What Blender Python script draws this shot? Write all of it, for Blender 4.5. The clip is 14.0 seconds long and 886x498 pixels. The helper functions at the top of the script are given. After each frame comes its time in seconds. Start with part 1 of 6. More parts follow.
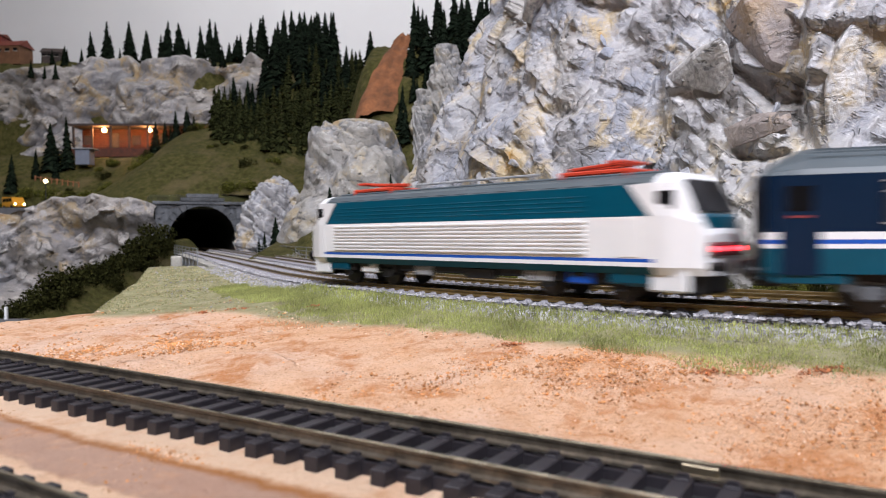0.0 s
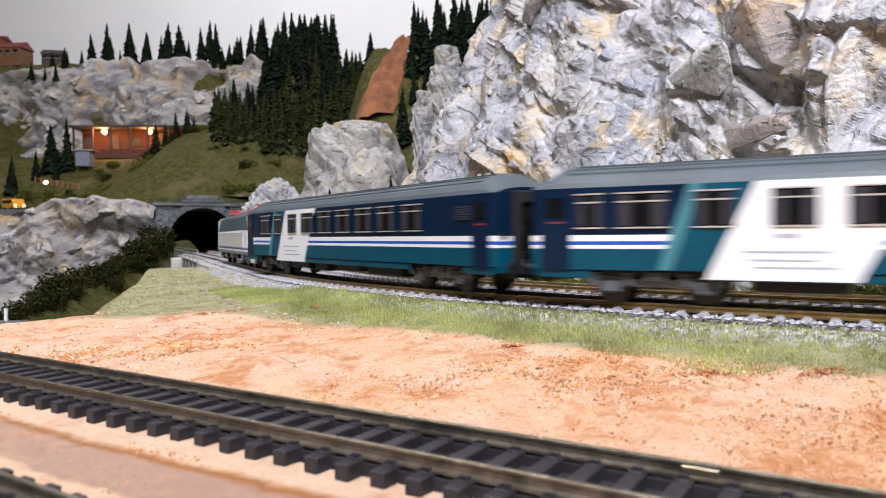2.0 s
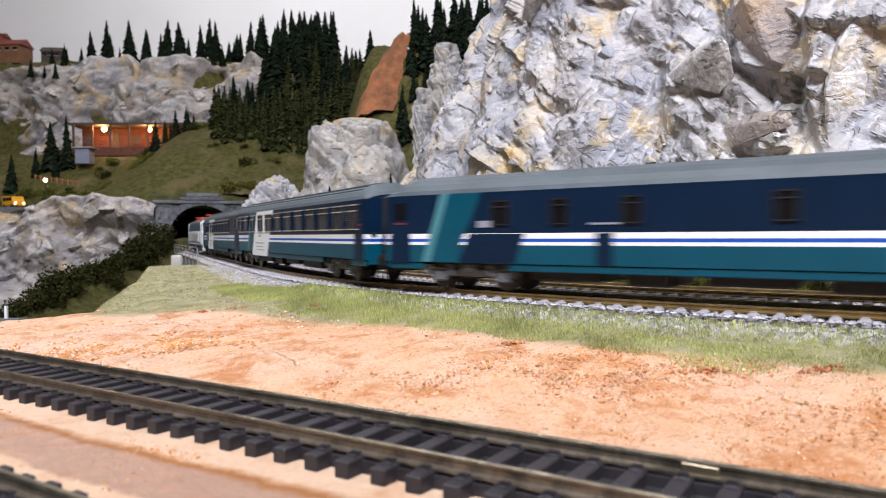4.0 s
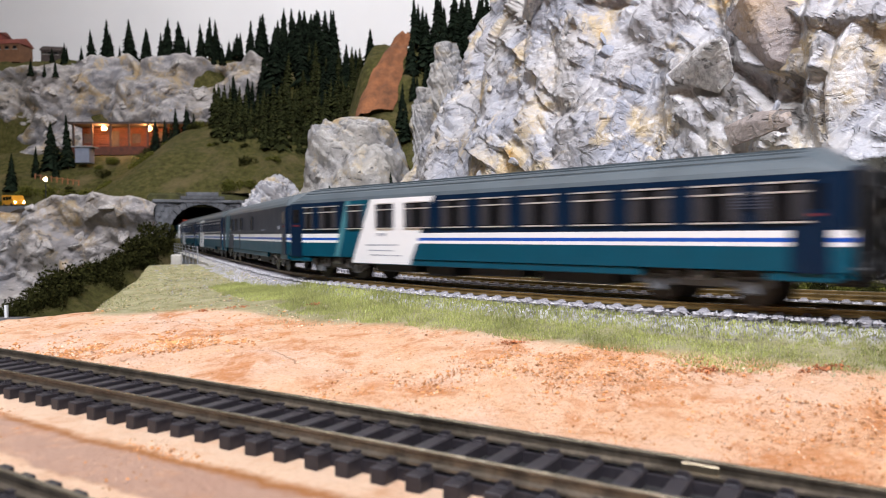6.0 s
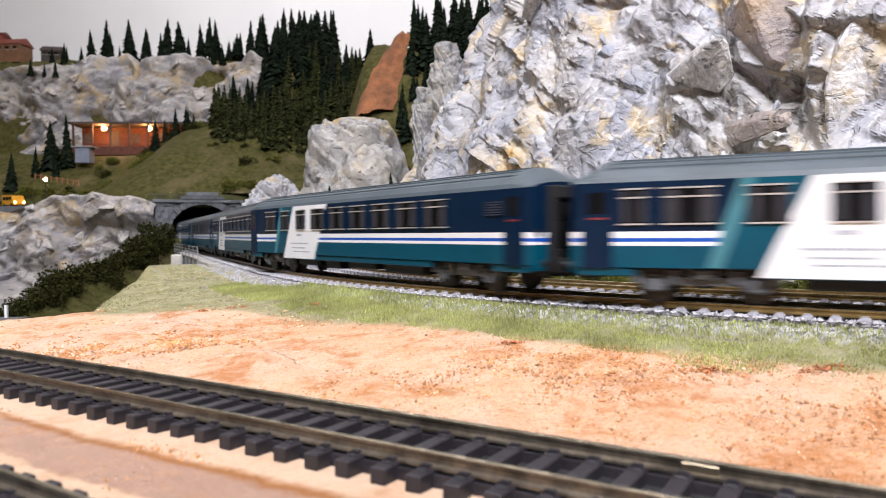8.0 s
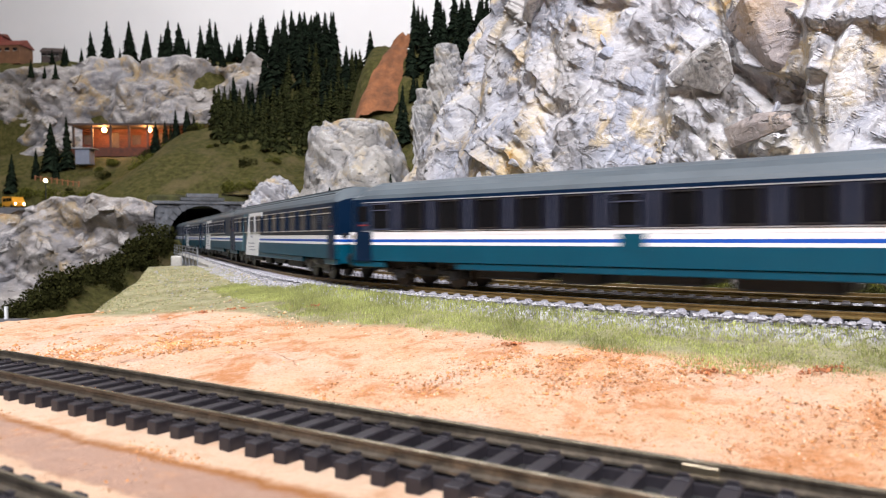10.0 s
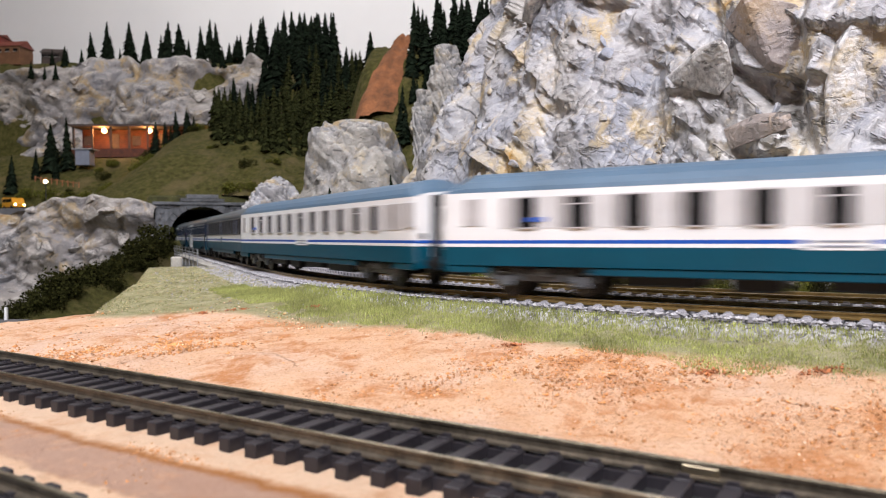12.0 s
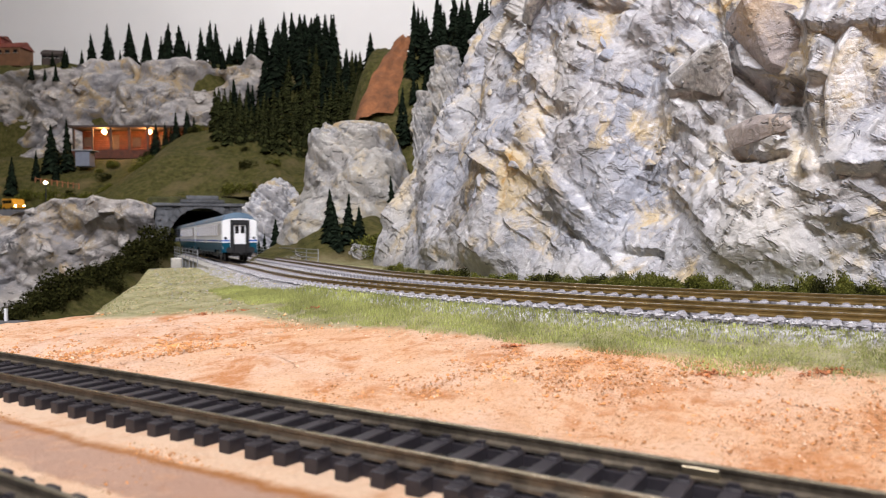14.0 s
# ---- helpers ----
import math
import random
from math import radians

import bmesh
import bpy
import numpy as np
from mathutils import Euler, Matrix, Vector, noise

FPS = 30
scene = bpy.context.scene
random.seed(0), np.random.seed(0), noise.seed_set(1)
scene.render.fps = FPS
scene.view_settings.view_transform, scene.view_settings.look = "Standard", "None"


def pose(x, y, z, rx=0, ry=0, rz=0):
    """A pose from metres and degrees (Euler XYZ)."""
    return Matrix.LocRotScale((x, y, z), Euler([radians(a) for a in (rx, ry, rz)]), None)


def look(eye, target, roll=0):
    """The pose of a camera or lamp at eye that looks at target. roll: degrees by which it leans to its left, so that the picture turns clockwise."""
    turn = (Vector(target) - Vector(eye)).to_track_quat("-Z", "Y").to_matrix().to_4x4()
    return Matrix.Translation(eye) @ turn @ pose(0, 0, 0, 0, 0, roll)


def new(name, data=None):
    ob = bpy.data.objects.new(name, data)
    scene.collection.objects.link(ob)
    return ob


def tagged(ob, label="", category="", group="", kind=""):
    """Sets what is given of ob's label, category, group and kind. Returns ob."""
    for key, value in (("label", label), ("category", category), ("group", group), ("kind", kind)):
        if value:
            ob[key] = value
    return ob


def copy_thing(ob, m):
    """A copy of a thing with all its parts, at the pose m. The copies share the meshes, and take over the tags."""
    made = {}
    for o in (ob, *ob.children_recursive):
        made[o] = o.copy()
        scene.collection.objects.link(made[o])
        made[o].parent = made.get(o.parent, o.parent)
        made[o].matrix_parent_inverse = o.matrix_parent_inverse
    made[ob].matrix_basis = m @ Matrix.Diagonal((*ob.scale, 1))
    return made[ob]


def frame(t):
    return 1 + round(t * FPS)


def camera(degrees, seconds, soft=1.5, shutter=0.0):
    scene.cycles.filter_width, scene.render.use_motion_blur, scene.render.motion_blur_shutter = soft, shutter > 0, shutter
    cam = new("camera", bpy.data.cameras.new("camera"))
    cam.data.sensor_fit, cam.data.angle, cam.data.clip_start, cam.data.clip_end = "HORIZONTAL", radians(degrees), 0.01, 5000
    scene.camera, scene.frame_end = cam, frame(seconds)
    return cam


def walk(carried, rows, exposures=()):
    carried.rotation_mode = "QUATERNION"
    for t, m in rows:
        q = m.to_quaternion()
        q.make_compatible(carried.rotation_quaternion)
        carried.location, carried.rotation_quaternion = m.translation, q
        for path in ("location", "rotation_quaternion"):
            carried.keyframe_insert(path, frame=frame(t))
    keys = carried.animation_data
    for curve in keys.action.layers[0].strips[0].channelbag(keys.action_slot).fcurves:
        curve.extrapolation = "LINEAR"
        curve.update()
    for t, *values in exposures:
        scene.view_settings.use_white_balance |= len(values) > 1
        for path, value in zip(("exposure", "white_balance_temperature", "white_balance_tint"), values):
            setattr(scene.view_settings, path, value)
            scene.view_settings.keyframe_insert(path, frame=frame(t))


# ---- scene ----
# A model railway in HO scale, at its true size: z = 0 is the rail top of the nearest track.
EYE = (0.0, 0.0, 0.0349)
FOV = 64.35
cam = camera(FOV, 14.0, soft=1.0, shutter=0.75)
cam.data.dof.use_dof = True
cam.data.dof.focus_distance, cam.data.dof.aperture_fstop = 0.30, 34.0


def aim(down, roll=-0.40):
    return look(EYE, (0.0, math.cos(down), EYE[2] - math.sin(down)), roll)


STEP = 1 / 1246
TILT = [(0, 3), (0.25, 1.2), (0.5, 0), (1.5, 0), (2, 0.3), (2.5, 1.5), (3, 3), (4.2, 4.8), (5.5, 6), (6.5, 6.3), (7, 7.2), (7.5, 7),
        (8, 6), (9.2, 4.4), (10.5, 3), (11.5, 2.2), (12.5, 1.9), (13, 1.4), (13.5, 0.3), (14, 0)]
walk(cam, [(t, aim(0.01803 + n * STEP)) for t, n in TILT],
     [(t, 0.20 + e, k, 10) for t, e, k in ((0, -0.23, 6150), (0.5, -0.15, 6150), (1, -0.13, 6150), (1.5, 0.03, 6150), (2.5, 0.10, 6200), (3, 0.07, 6200), (5.5, 0.13, 6200), (6, 0.06, 6250),
                                        (6.5, 0.15, 6300), (7, 0.15, 6300), (7.5, 0.09, 6300), (8, 0.2, 6300), (10.5, 0.2, 6300), (11, 0.09, 6350), (11.5, -0.06, 6450), (12.5, -0.06, 6450),
                                        (13.5, -0.04, 6500), (14, -0.05, 6500))])

# ---- light: a room with added area lamps overhead, none in view ----
world = bpy.data.worlds.new("room_air")
scene.world = world
world.use_nodes = True
world.node_tree.nodes["Background"].inputs[0].default_value = (0.8, 0.88, 1.0, 1)
world.node_tree.nodes["Background"].inputs[1].default_value = 0.03


def panel_lamp(x, y, z, sx, sy, power, colour, target=None):
    data = bpy.data.lights.new("overhead_lamp", "AREA")
    data.shape, data.size, data.size_y, data.energy, data.color = "RECTANGLE", sx, sy, power, colour
    ob = new("overhead_lamp", data)
    ob.matrix_world = look((x, y, z), target or (x, y + 0.001, z - 1))
    return ob


panel_lamp(0.20, -0.95, 1.35, 0.45, 0.22, 43, (0.95, 0.935, 1.0), (0.15, 0.35, 0.05))
panel_lamp(-0.55, -0.1, 1.5, 0.45, 0.22, 14, (0.98, 0.96, 1.0), (-0.3, 0.6, 0))
panel_lamp(-0.6, 1.1, 1.5, 0.8, 0.3, 3.3, (1.0, 0.95, 0.90), (-0.6, 1.6, 0.2))
# extra lamp that only brightens the back wall
panel_lamp(-0.3, 1.9, 1.5, 1.6, 0.2, 8, (1.0, 0.97, 0.98), (-0.3, 2.9, 0.9))
# ---- materials ----
def nodes_of(name):
    m = bpy.data.materials.new(name)
    m.use_nodes = True
    return m, m.node_tree.nodes, m.node_tree.links, m.node_tree.nodes["Principled BSDF"]


def noise_node(n, l, scale, detail=6.0, rough=0.6, coords=None):
    t = n.new("ShaderNodeTexNoise")
    t.inputs["Scale"].default_value, t.inputs["Detail"].default_value, t.inputs["Roughness"].default_value = scale, detail, rough
    if coords is not None:
        l.new(coords, t.inputs["Vector"])
    return t.outputs["Fac"]


def ramp_node(n, l, src, stops):
    r = n.new("ShaderNodeValToRGB")
    while len(r.color_ramp.elements) < len(stops):
        r.color_ramp.elements.new(0.5)
    for e, (pos, c) in zip(r.color_ramp.elements, stops):
        e.position, e.color = pos, (*c, 1) if len(c) == 3 else c
    l.new(src, r.inputs["Fac"])
    return r.outputs["Color"]


def mix_node(n, l, fac, a, b, mode="MIX"):
    m = n.new("ShaderNodeMix")
    m.data_type, m.blend_type = "RGBA", mode
    if isinstance(fac, float):
        m.inputs[0].default_value = fac
    else:
        l.new(fac, m.inputs[0])
    for sock, v in ((m.inputs[6], a), (m.inputs[7], b)):
        if isinstance(v, tuple):
            sock.default_value = (*v, 1)
        else:
            l.new(v, sock)
    return m.outputs[2]


def bump_node(n, l, bsdf, height, strength, distance):
    b = n.new("ShaderNodeBump")
    b.inputs["Strength"].default_value, b.inputs["Distance"].default_value = strength, distance
    l.new(height, b.inputs["Height"])
    l.new(b.outputs["Normal"], bsdf.inputs["Normal"])


def grey(f):
    return ((f,) * 3)


def paint(name, colour, rough=0.4, vary=0.12, scale=120, metal=0.0, bump=0.0, specular=0.5):
    """Painted, moulded or metal surface with faint dirt at two scales."""
    m, n, l, b = nodes_of(name)
    co = n.new("ShaderNodeTexCoord").outputs["Object"]
    a = noise_node(n, l, scale, 5, 0.6, co)
    c = noise_node(n, l, scale * 7, 3, 0.6, co)
    dark = tuple(v * (1 - vary * 1.6) for v in colour)
    light = tuple(min(1, v * (1 + vary)) for v in colour)
    col = ramp_node(n, l, a, [(0.3, dark), (0.7, light)])
    col = mix_node(n, l, vary * 0.7, col, ramp_node(n, l, c, [(0.35, grey(0.3)), (0.65, grey(0.8))]), "OVERLAY")
    l.new(col, b.inputs["Base Color"])
    r = n.new("ShaderNodeMapRange")
    r.inputs[3].default_value, r.inputs[4].default_value = max(0.02, rough - 0.08), min(1, rough + 0.1)
    l.new(a, r.inputs[0])
    l.new(r.outputs[0], b.inputs["Roughness"])
    b.inputs["Metallic"].default_value = metal
    b.inputs["Specular IOR Level"].default_value = specular
    if bump:
        bump_node(n, l, b, c, 0.5, bump)
    return m


def glow(name, colour, strength):
    m, n, l, b = nodes_of(name)
    b.inputs["Base Color"].default_value = (*colour, 1)
    b.inputs["Emission Color"].default_value = (*colour, 1)
    b.inputs["Emission Strength"].default_value = strength
    return m


def offset_node(n, l, co, warp, amount, shift):
    """Coordinates pushed about by a noise, so that patterns don't look drawn with a ruler."""
    v = n.new("ShaderNodeTexNoise")
    v.inputs["Scale"].default_value, v.inputs["Detail"].default_value = warp, 5
    l.new(co, v.inputs["Vector"])
    m = n.new("ShaderNodeVectorMath")
    m.operation = "MULTIPLY_ADD"
    l.new(v.outputs["Color"], m.inputs[0])
    m.inputs[1].default_value = (amount,) * 3
    a = n.new("ShaderNodeVectorMath")
    a.operation = "ADD"
    l.new(co, a.inputs[0])
    a.inputs[1].default_value = shift
    l.new(a.outputs[0], m.inputs[2])
    return m.outputs[0]


def voronoi_node(n, l, co, scale, feature="F1", metric="EUCLIDEAN"):
    v = n.new("ShaderNodeTexVoronoi")
    v.feature = feature
    if feature != "DISTANCE_TO_EDGE":
        v.distance = metric
    v.inputs["Scale"].default_value = scale
    l.new(co, v.inputs["Vector"])
    return v


def rock_material(name, scale=1.0, ochre=0.5, blue=0.4, dim=1.0, edge=0.7, warm=(1, 1, 1)):
    """Cast plaster rock: grey wash, ochre and blue stains, white dry-brushed ridges, dark cracks and creases."""
    m, n, l, b = nodes_of(name)
    geo = n.new("ShaderNodeNewGeometry")
    co = geo.outputs["Position"]
    big = noise_node(n, l, 8 * scale, 6, 0.62, co)
    mid = noise_node(n, l, 38 * scale, 9, 0.7, co)
    fine = noise_node(n, l, 320 * scale, 6, 0.75, co)
    stain = noise_node(n, l, 26 * scale, 8, 0.68, offset_node(n, l, co, 30 * scale, 0.05 / scale, (3.1, 7.7, 1.9)))
    wash = noise_node(n, l, 17 * scale, 8, 0.66, offset_node(n, l, co, 24 * scale, 0.04 / scale, (8.3, 1.1, 5.2)))
    d = lambda *c: tuple(dim * v * k for v, k in zip(c, warm))
    col = ramp_node(n, l, mid, [(0.30, d(0.17, 0.17, 0.185)), (0.44, d(0.39, 0.39, 0.42)), (0.58, d(0.53, 0.53, 0.56)), (0.72, d(0.68, 0.68, 0.71))])
    blu = ramp_node(n, l, wash, [(0.46, grey(0)), (0.60, grey(blue))])
    col = mix_node(n, l, blu, col, d(0.29, 0.34, 0.46))
    och = ramp_node(n, l, stain, [(0.52, grey(0)), (0.62, grey(ochre))])
    col = mix_node(n, l, och, col, d(0.62, 0.50, 0.31))
    rust = ramp_node(n, l, stain, [(0.64, grey(0)), (0.71, grey(ochre))])
    col = mix_node(n, l, rust, col, d(0.55, 0.32, 0.08))
    cream = ramp_node(n, l, big, [(0.48, grey(0)), (0.66, grey(0.55))])
    col = mix_node(n, l, cream, col, d(0.66, 0.62, 0.54))
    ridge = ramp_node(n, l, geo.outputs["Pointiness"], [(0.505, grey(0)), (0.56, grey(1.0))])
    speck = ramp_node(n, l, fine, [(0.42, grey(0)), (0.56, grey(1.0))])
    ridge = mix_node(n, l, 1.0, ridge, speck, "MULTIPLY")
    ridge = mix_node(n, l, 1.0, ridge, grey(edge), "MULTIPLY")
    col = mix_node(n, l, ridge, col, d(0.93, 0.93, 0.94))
    # cracks: thin broken lines at two sizes
    w1 = offset_node(n, l, co, 60 * scale, 0.030 / scale, (0, 0, 0))
    e1 = voronoi_node(n, l, w1, 26 * scale, "DISTANCE_TO_EDGE").outputs["Distance"]
    e2 = voronoi_node(n, l, w1, 85 * scale, "DISTANCE_TO_EDGE").outputs["Distance"]
    c1 = ramp_node(n, l, e1, [(0.0, grey(0.5)), (0.022, grey(0))])
    c2 = ramp_node(n, l, e2, [(0.0, grey(0.35)), (0.03, grey(0))])
    gate = ramp_node(n, l, wash, [(0.54, grey(0)), (0.62, grey(1))])
    gate2 = ramp_node(n, l, mid, [(0.38, grey(1)), (0.46, grey(0))])
    cr = mix_node(n, l, 1.0, mix_node(n, l, 1.0, c1, gate2, "MULTIPLY"), mix_node(n, l, 1.0, c2, gate, "MULTIPLY"), "LIGHTEN")
    # every concave crease of the relief is darkened too, by pointiness
    crease = ramp_node(n, l, geo.outputs["Pointiness"], [(0.42, grey(0.8)), (0.48, grey(0))])
    cr = mix_node(n, l, 1.0, cr, crease, "LIGHTEN")
    # short slanting nicks from stretched noise: dark flecks and pale ones
    mp = n.new("ShaderNodeMapping")
    mp.inputs["Rotation"].default_value = (0.3, 0.75, 0.2)
    mp.inputs["Scale"].default_value = (0.35, 1.0, 1.5)
    l.new(offset_node(n, l, co, 45 * scale, 0.02 / scale, (0, 0, 0)), mp.inputs["Vector"])
    nick = noise_node(n, l, 120 * scale, 4, 0.6, mp.outputs[0])
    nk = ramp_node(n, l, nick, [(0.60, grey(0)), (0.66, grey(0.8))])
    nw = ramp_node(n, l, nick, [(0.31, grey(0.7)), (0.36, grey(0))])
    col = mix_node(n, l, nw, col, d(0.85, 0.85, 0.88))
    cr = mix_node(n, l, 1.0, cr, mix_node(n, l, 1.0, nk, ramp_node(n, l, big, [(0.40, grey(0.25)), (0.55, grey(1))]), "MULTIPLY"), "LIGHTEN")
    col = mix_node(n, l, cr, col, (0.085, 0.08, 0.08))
    l.new(col, b.inputs["Base Color"])
    b.inputs["Roughness"].default_value = 0.55
    # chipped relief: angular plates of two sizes, then grain
    p1 = voronoi_node(n, l, w1, 55 * scale, "F1", "MANHATTAN").outputs["Distance"]
    p2 = voronoi_node(n, l, w1, 170 * scale, "F1", "MANHATTAN").outputs["Distance"]
    h = mix_node(n, l, 0.30, p1, p2)
    h = mix_node(n, l, 0.35, h, mid)
    h = mix_node(n, l, 0.14, h, fine)
    h = mix_node(n, l, 0.6, h, mix_node(n, l, 1.0, h, cr, "SUBTRACT"))
    bump_node(n, l, b, h, 0.6, 0.0050 / scale)
    return m


NEAR_ANG = 1.0098
NEAR_T = (-math.sin(NEAR_ANG), math.cos(NEAR_ANG))
NEAR_N = (math.cos(NEAR_ANG), math.sin(NEAR_ANG))


def sand_material():
    m, n, l, b = nodes_of("sand_and_turf")
    co = n.new("ShaderNodeTexCoord").outputs["Object"]
    big = noise_node(n, l, 13, 6, 0.62, co)
    mid = noise_node(n, l, 95, 9, 0.72, co)
    spot = noise_node(n, l, 48, 8, 0.75, offset_node(n, l, co, 70, 0.015, (4.0, 2.0, 0.0)))
    fine = noise_node(n, l, 1000, 5, 0.75, co)
    sand = ramp_node(n, l, big, [(0.30, (0.72, 0.39, 0.20)), (0.48, (0.77, 0.50, 0.33)), (0.62, (0.76, 0.54, 0.41)), (0.75, (0.70, 0.37, 0.18))])
    sand = mix_node(n, l, ramp_node(n, l, mid, [(0.40, grey(0.35)), (0.54, grey(0))]), sand, (0.60, 0.31, 0.15))
    sand = mix_node(n, l, ramp_node(n, l, spot, [(0.50, grey(0)), (0.62, grey(0.85))]), sand, (0.52, 0.20, 0.06))
    sand = mix_node(n, l, ramp_node(n, l, fine, [(0.54, grey(0)), (0.72, grey(0.4))]), sand, (0.82, 0.64, 0.50))
    sand = mix_node(n, l, ramp_node(n, l, fine, [(0.36, grey(0.6)), (0.48, grey(0))]), sand, (0.40, 0.19, 0.09))
    crk = voronoi_node(n, l, offset_node(n, l, co, 40, 0.05, (0, 0, 0)), 15, "DISTANCE_TO_EDGE").outputs["Distance"]
    crk = ramp_node(n, l, crk, [(0.0, grey(0.35)), (0.008, grey(0))])
    crk = mix_node(n, l, 1.0, crk, ramp_node(n, l, big, [(0.50, grey(0)), (0.56, grey(1))]), "MULTIPLY")
    sand = mix_node(n, l, crk, sand, (0.30, 0.13, 0.06))
    # poured bands beside the straight track: pale rim, rusty line, dull strip, pale rim of the next track
    dot = n.new("ShaderNodeVectorMath")
    dot.operation = "DOT_PRODUCT"
    l.new(offset_node(n, l, offset_node(n, l, co, 60, 0.006, (0, 0, 0)), 400, 0.0025, (0, 0, 3)), dot.inputs[0])
    dot.inputs[1].default_value = (NEAR_N[0] * 10, NEAR_N[1] * 10, 0)
    level = n.new("ShaderNodeMath")
    level.operation = "SUBTRACT"
    l.new(dot.outputs["Value"], level.inputs[0])
    level.inputs[1].default_value = 0.059
    across = level.outputs[0]
    for stops, tint in (([(0.645, grey(0.6)), (0.66, grey(0)), (0.80, grey(0)), (0.82, grey(0.7)), (0.93, grey(0.7)), (0.95, grey(0))], (0.74, 0.56, 0.40)),
                        ([(0.645, grey(0)), (0.66, grey(0.9)), (0.79, grey(0.9)), (0.81, grey(0))], (0.43, 0.28, 0.21)),
                        ([(0.775, grey(0)), (0.795, grey(1)), (0.81, grey(0.5)), (0.825, grey(0))], (0.36, 0.15, 0.045))):
        brk = mix_node(n, l, 1.0, ramp_node(n, l, across, stops), ramp_node(n, l, mid, [(0.36, grey(0.5)), (0.5, grey(1))]), "MULTIPLY")
        sand = mix_node(n, l, brk, sand, tint)
    turf = ramp_node(n, l, mid, [(0.36, (0.20, 0.18, 0.09)), (0.5, (0.31, 0.29, 0.16)), (0.66, (0.42, 0.38, 0.26))])
    turf = mix_node(n, l, ramp_node(n, l, fine, [(0.45, grey(0)), (0.7, grey(0.6))]), turf, (0.36, 0.36, 0.16))
    at = n.new("ShaderNodeAttribute")
    at.attribute_name = "turf"
    col = mix_node(n, l, at.outputs["Fac"], sand, turf)
    forest = ramp_node(n, l, mid, [(0.36, (0.030, 0.030, 0.008)), (0.5, (0.062, 0.060, 0.016)), (0.64, (0.100, 0.085, 0.030))])
    forest = mix_node(n, l, ramp_node(n, l, big, [(0.52, grey(0)), (0.68, grey(0.6))]), forest, (0.15, 0.115, 0.06))
    a2 = n.new("ShaderNodeAttribute")
    a2.attribute_name = "hill"
    col = mix_node(n, l, a2.outputs["Fac"], col, forest)
    a3 = n.new("ShaderNodeAttribute")
    a3.attribute_name = "gravel"
    vor = voronoi_node(n, l, co, 620)
    stone = ramp_node(n, l, vor.outputs["Color"], [(0.1, (0.16, 0.15, 0.16)), (0.5, (0.40, 0.39, 0.40)), (0.9, (0.66, 0.65, 0.66))])
    col = mix_node(n, l, a3.outputs["Fac"], col, stone)
    l.new(col, b.inputs["Base Color"])
    b.inputs["Roughness"].default_value = 0.9
    b.inputs["Specular IOR Level"].default_value = 0.15
    h = mix_node(n, l, 0.35, mid, fine)
    h = mix_node(n, l, 0.4, h, spot)
    h = mix_node(n, l, 0.5, h, mix_node(n, l, 1.0, h, crk, "SUBTRACT"))
    bump_node(n, l, b, h, 1.0, 0.0045)
    return m


M_SAND = sand_material()
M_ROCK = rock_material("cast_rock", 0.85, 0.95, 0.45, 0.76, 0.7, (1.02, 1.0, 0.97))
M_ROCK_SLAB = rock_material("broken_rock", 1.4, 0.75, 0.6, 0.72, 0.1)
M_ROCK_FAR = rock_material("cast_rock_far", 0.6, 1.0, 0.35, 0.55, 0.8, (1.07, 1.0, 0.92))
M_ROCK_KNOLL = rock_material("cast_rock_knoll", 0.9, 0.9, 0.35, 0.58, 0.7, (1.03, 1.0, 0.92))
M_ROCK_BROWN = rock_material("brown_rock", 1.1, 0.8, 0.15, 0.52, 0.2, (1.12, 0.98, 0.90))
M_ROCK_OCHRE = rock_material("ochre_rock", 2.2, 1.0, 0.3, 0.75, 0.1)
M_TIE_NEAR = paint("black_sleeper_plastic", (0.026, 0.023, 0.027), 0.45, 0.25, 500, specular=0.4)
M_TIE_FAR = paint("concrete_sleeper_plastic", (0.27, 0.26, 0.28), 0.7, 0.2, 400)
M_RAIL_OLD = paint("weathered_rail", (0.20, 0.17, 0.13), 0.36, 0.35, 180, 0.75)
M_RAIL = paint("brown_rail", (0.22, 0.15, 0.055), 0.36, 0.25, 200, 0.6)
M_RAIL_TOP = paint("polished_rail_head", (0.62, 0.56, 0.42), 0.24, 0.2, 200, 1.0)
M_WALL = paint("white_wall_paint", (0.80, 0.79, 0.79), 0.8, 0.02, 3)
M_CEIL = paint("ceiling_paint", (0.8, 0.79, 0.76), 0.9, 0.03, 3)
M_NAVY = paint("navy_coach_paint", (0.002, 0.012, 0.034), 0.3, 0.08, 60, specular=0.22)
M_TEAL = paint("teal_coach_paint", (0.001, 0.060, 0.100), 0.3, 0.08, 60, specular=0.3)
M_WHITE = paint("white_coach_paint", (0.78, 0.79, 0.80), 0.35, 0.03, 60)
M_CREAM = paint("cream_loco_paint", (0.78, 0.79, 0.79), 0.4, 0.03, 60)
M_BLUE = paint("blue_stripe_paint", (0.004, 0.075, 0.42), 0.35, 0.04, 60)
M_ROOF = paint("grey_roof_paint", (0.066, 0.085, 0.098), 0.45, 0.12, 60)
M_ROOF_BLUE = paint("blue_grey_roof_paint", (0.070, 0.125, 0.19), 0.42, 0.1, 60)
M_BLACK = paint("black_underframe", (0.006, 0.006, 0.007), 0.55, 0.3, 150)
M_BOGIE = paint("grey_bogie_plastic", (0.13, 0.14, 0.155), 0.45, 0.25, 150)
M_GLASS = paint("dark_window_glass", (0.006, 0.006, 0.007), 0.12, 0.1, 80, specular=0.3)
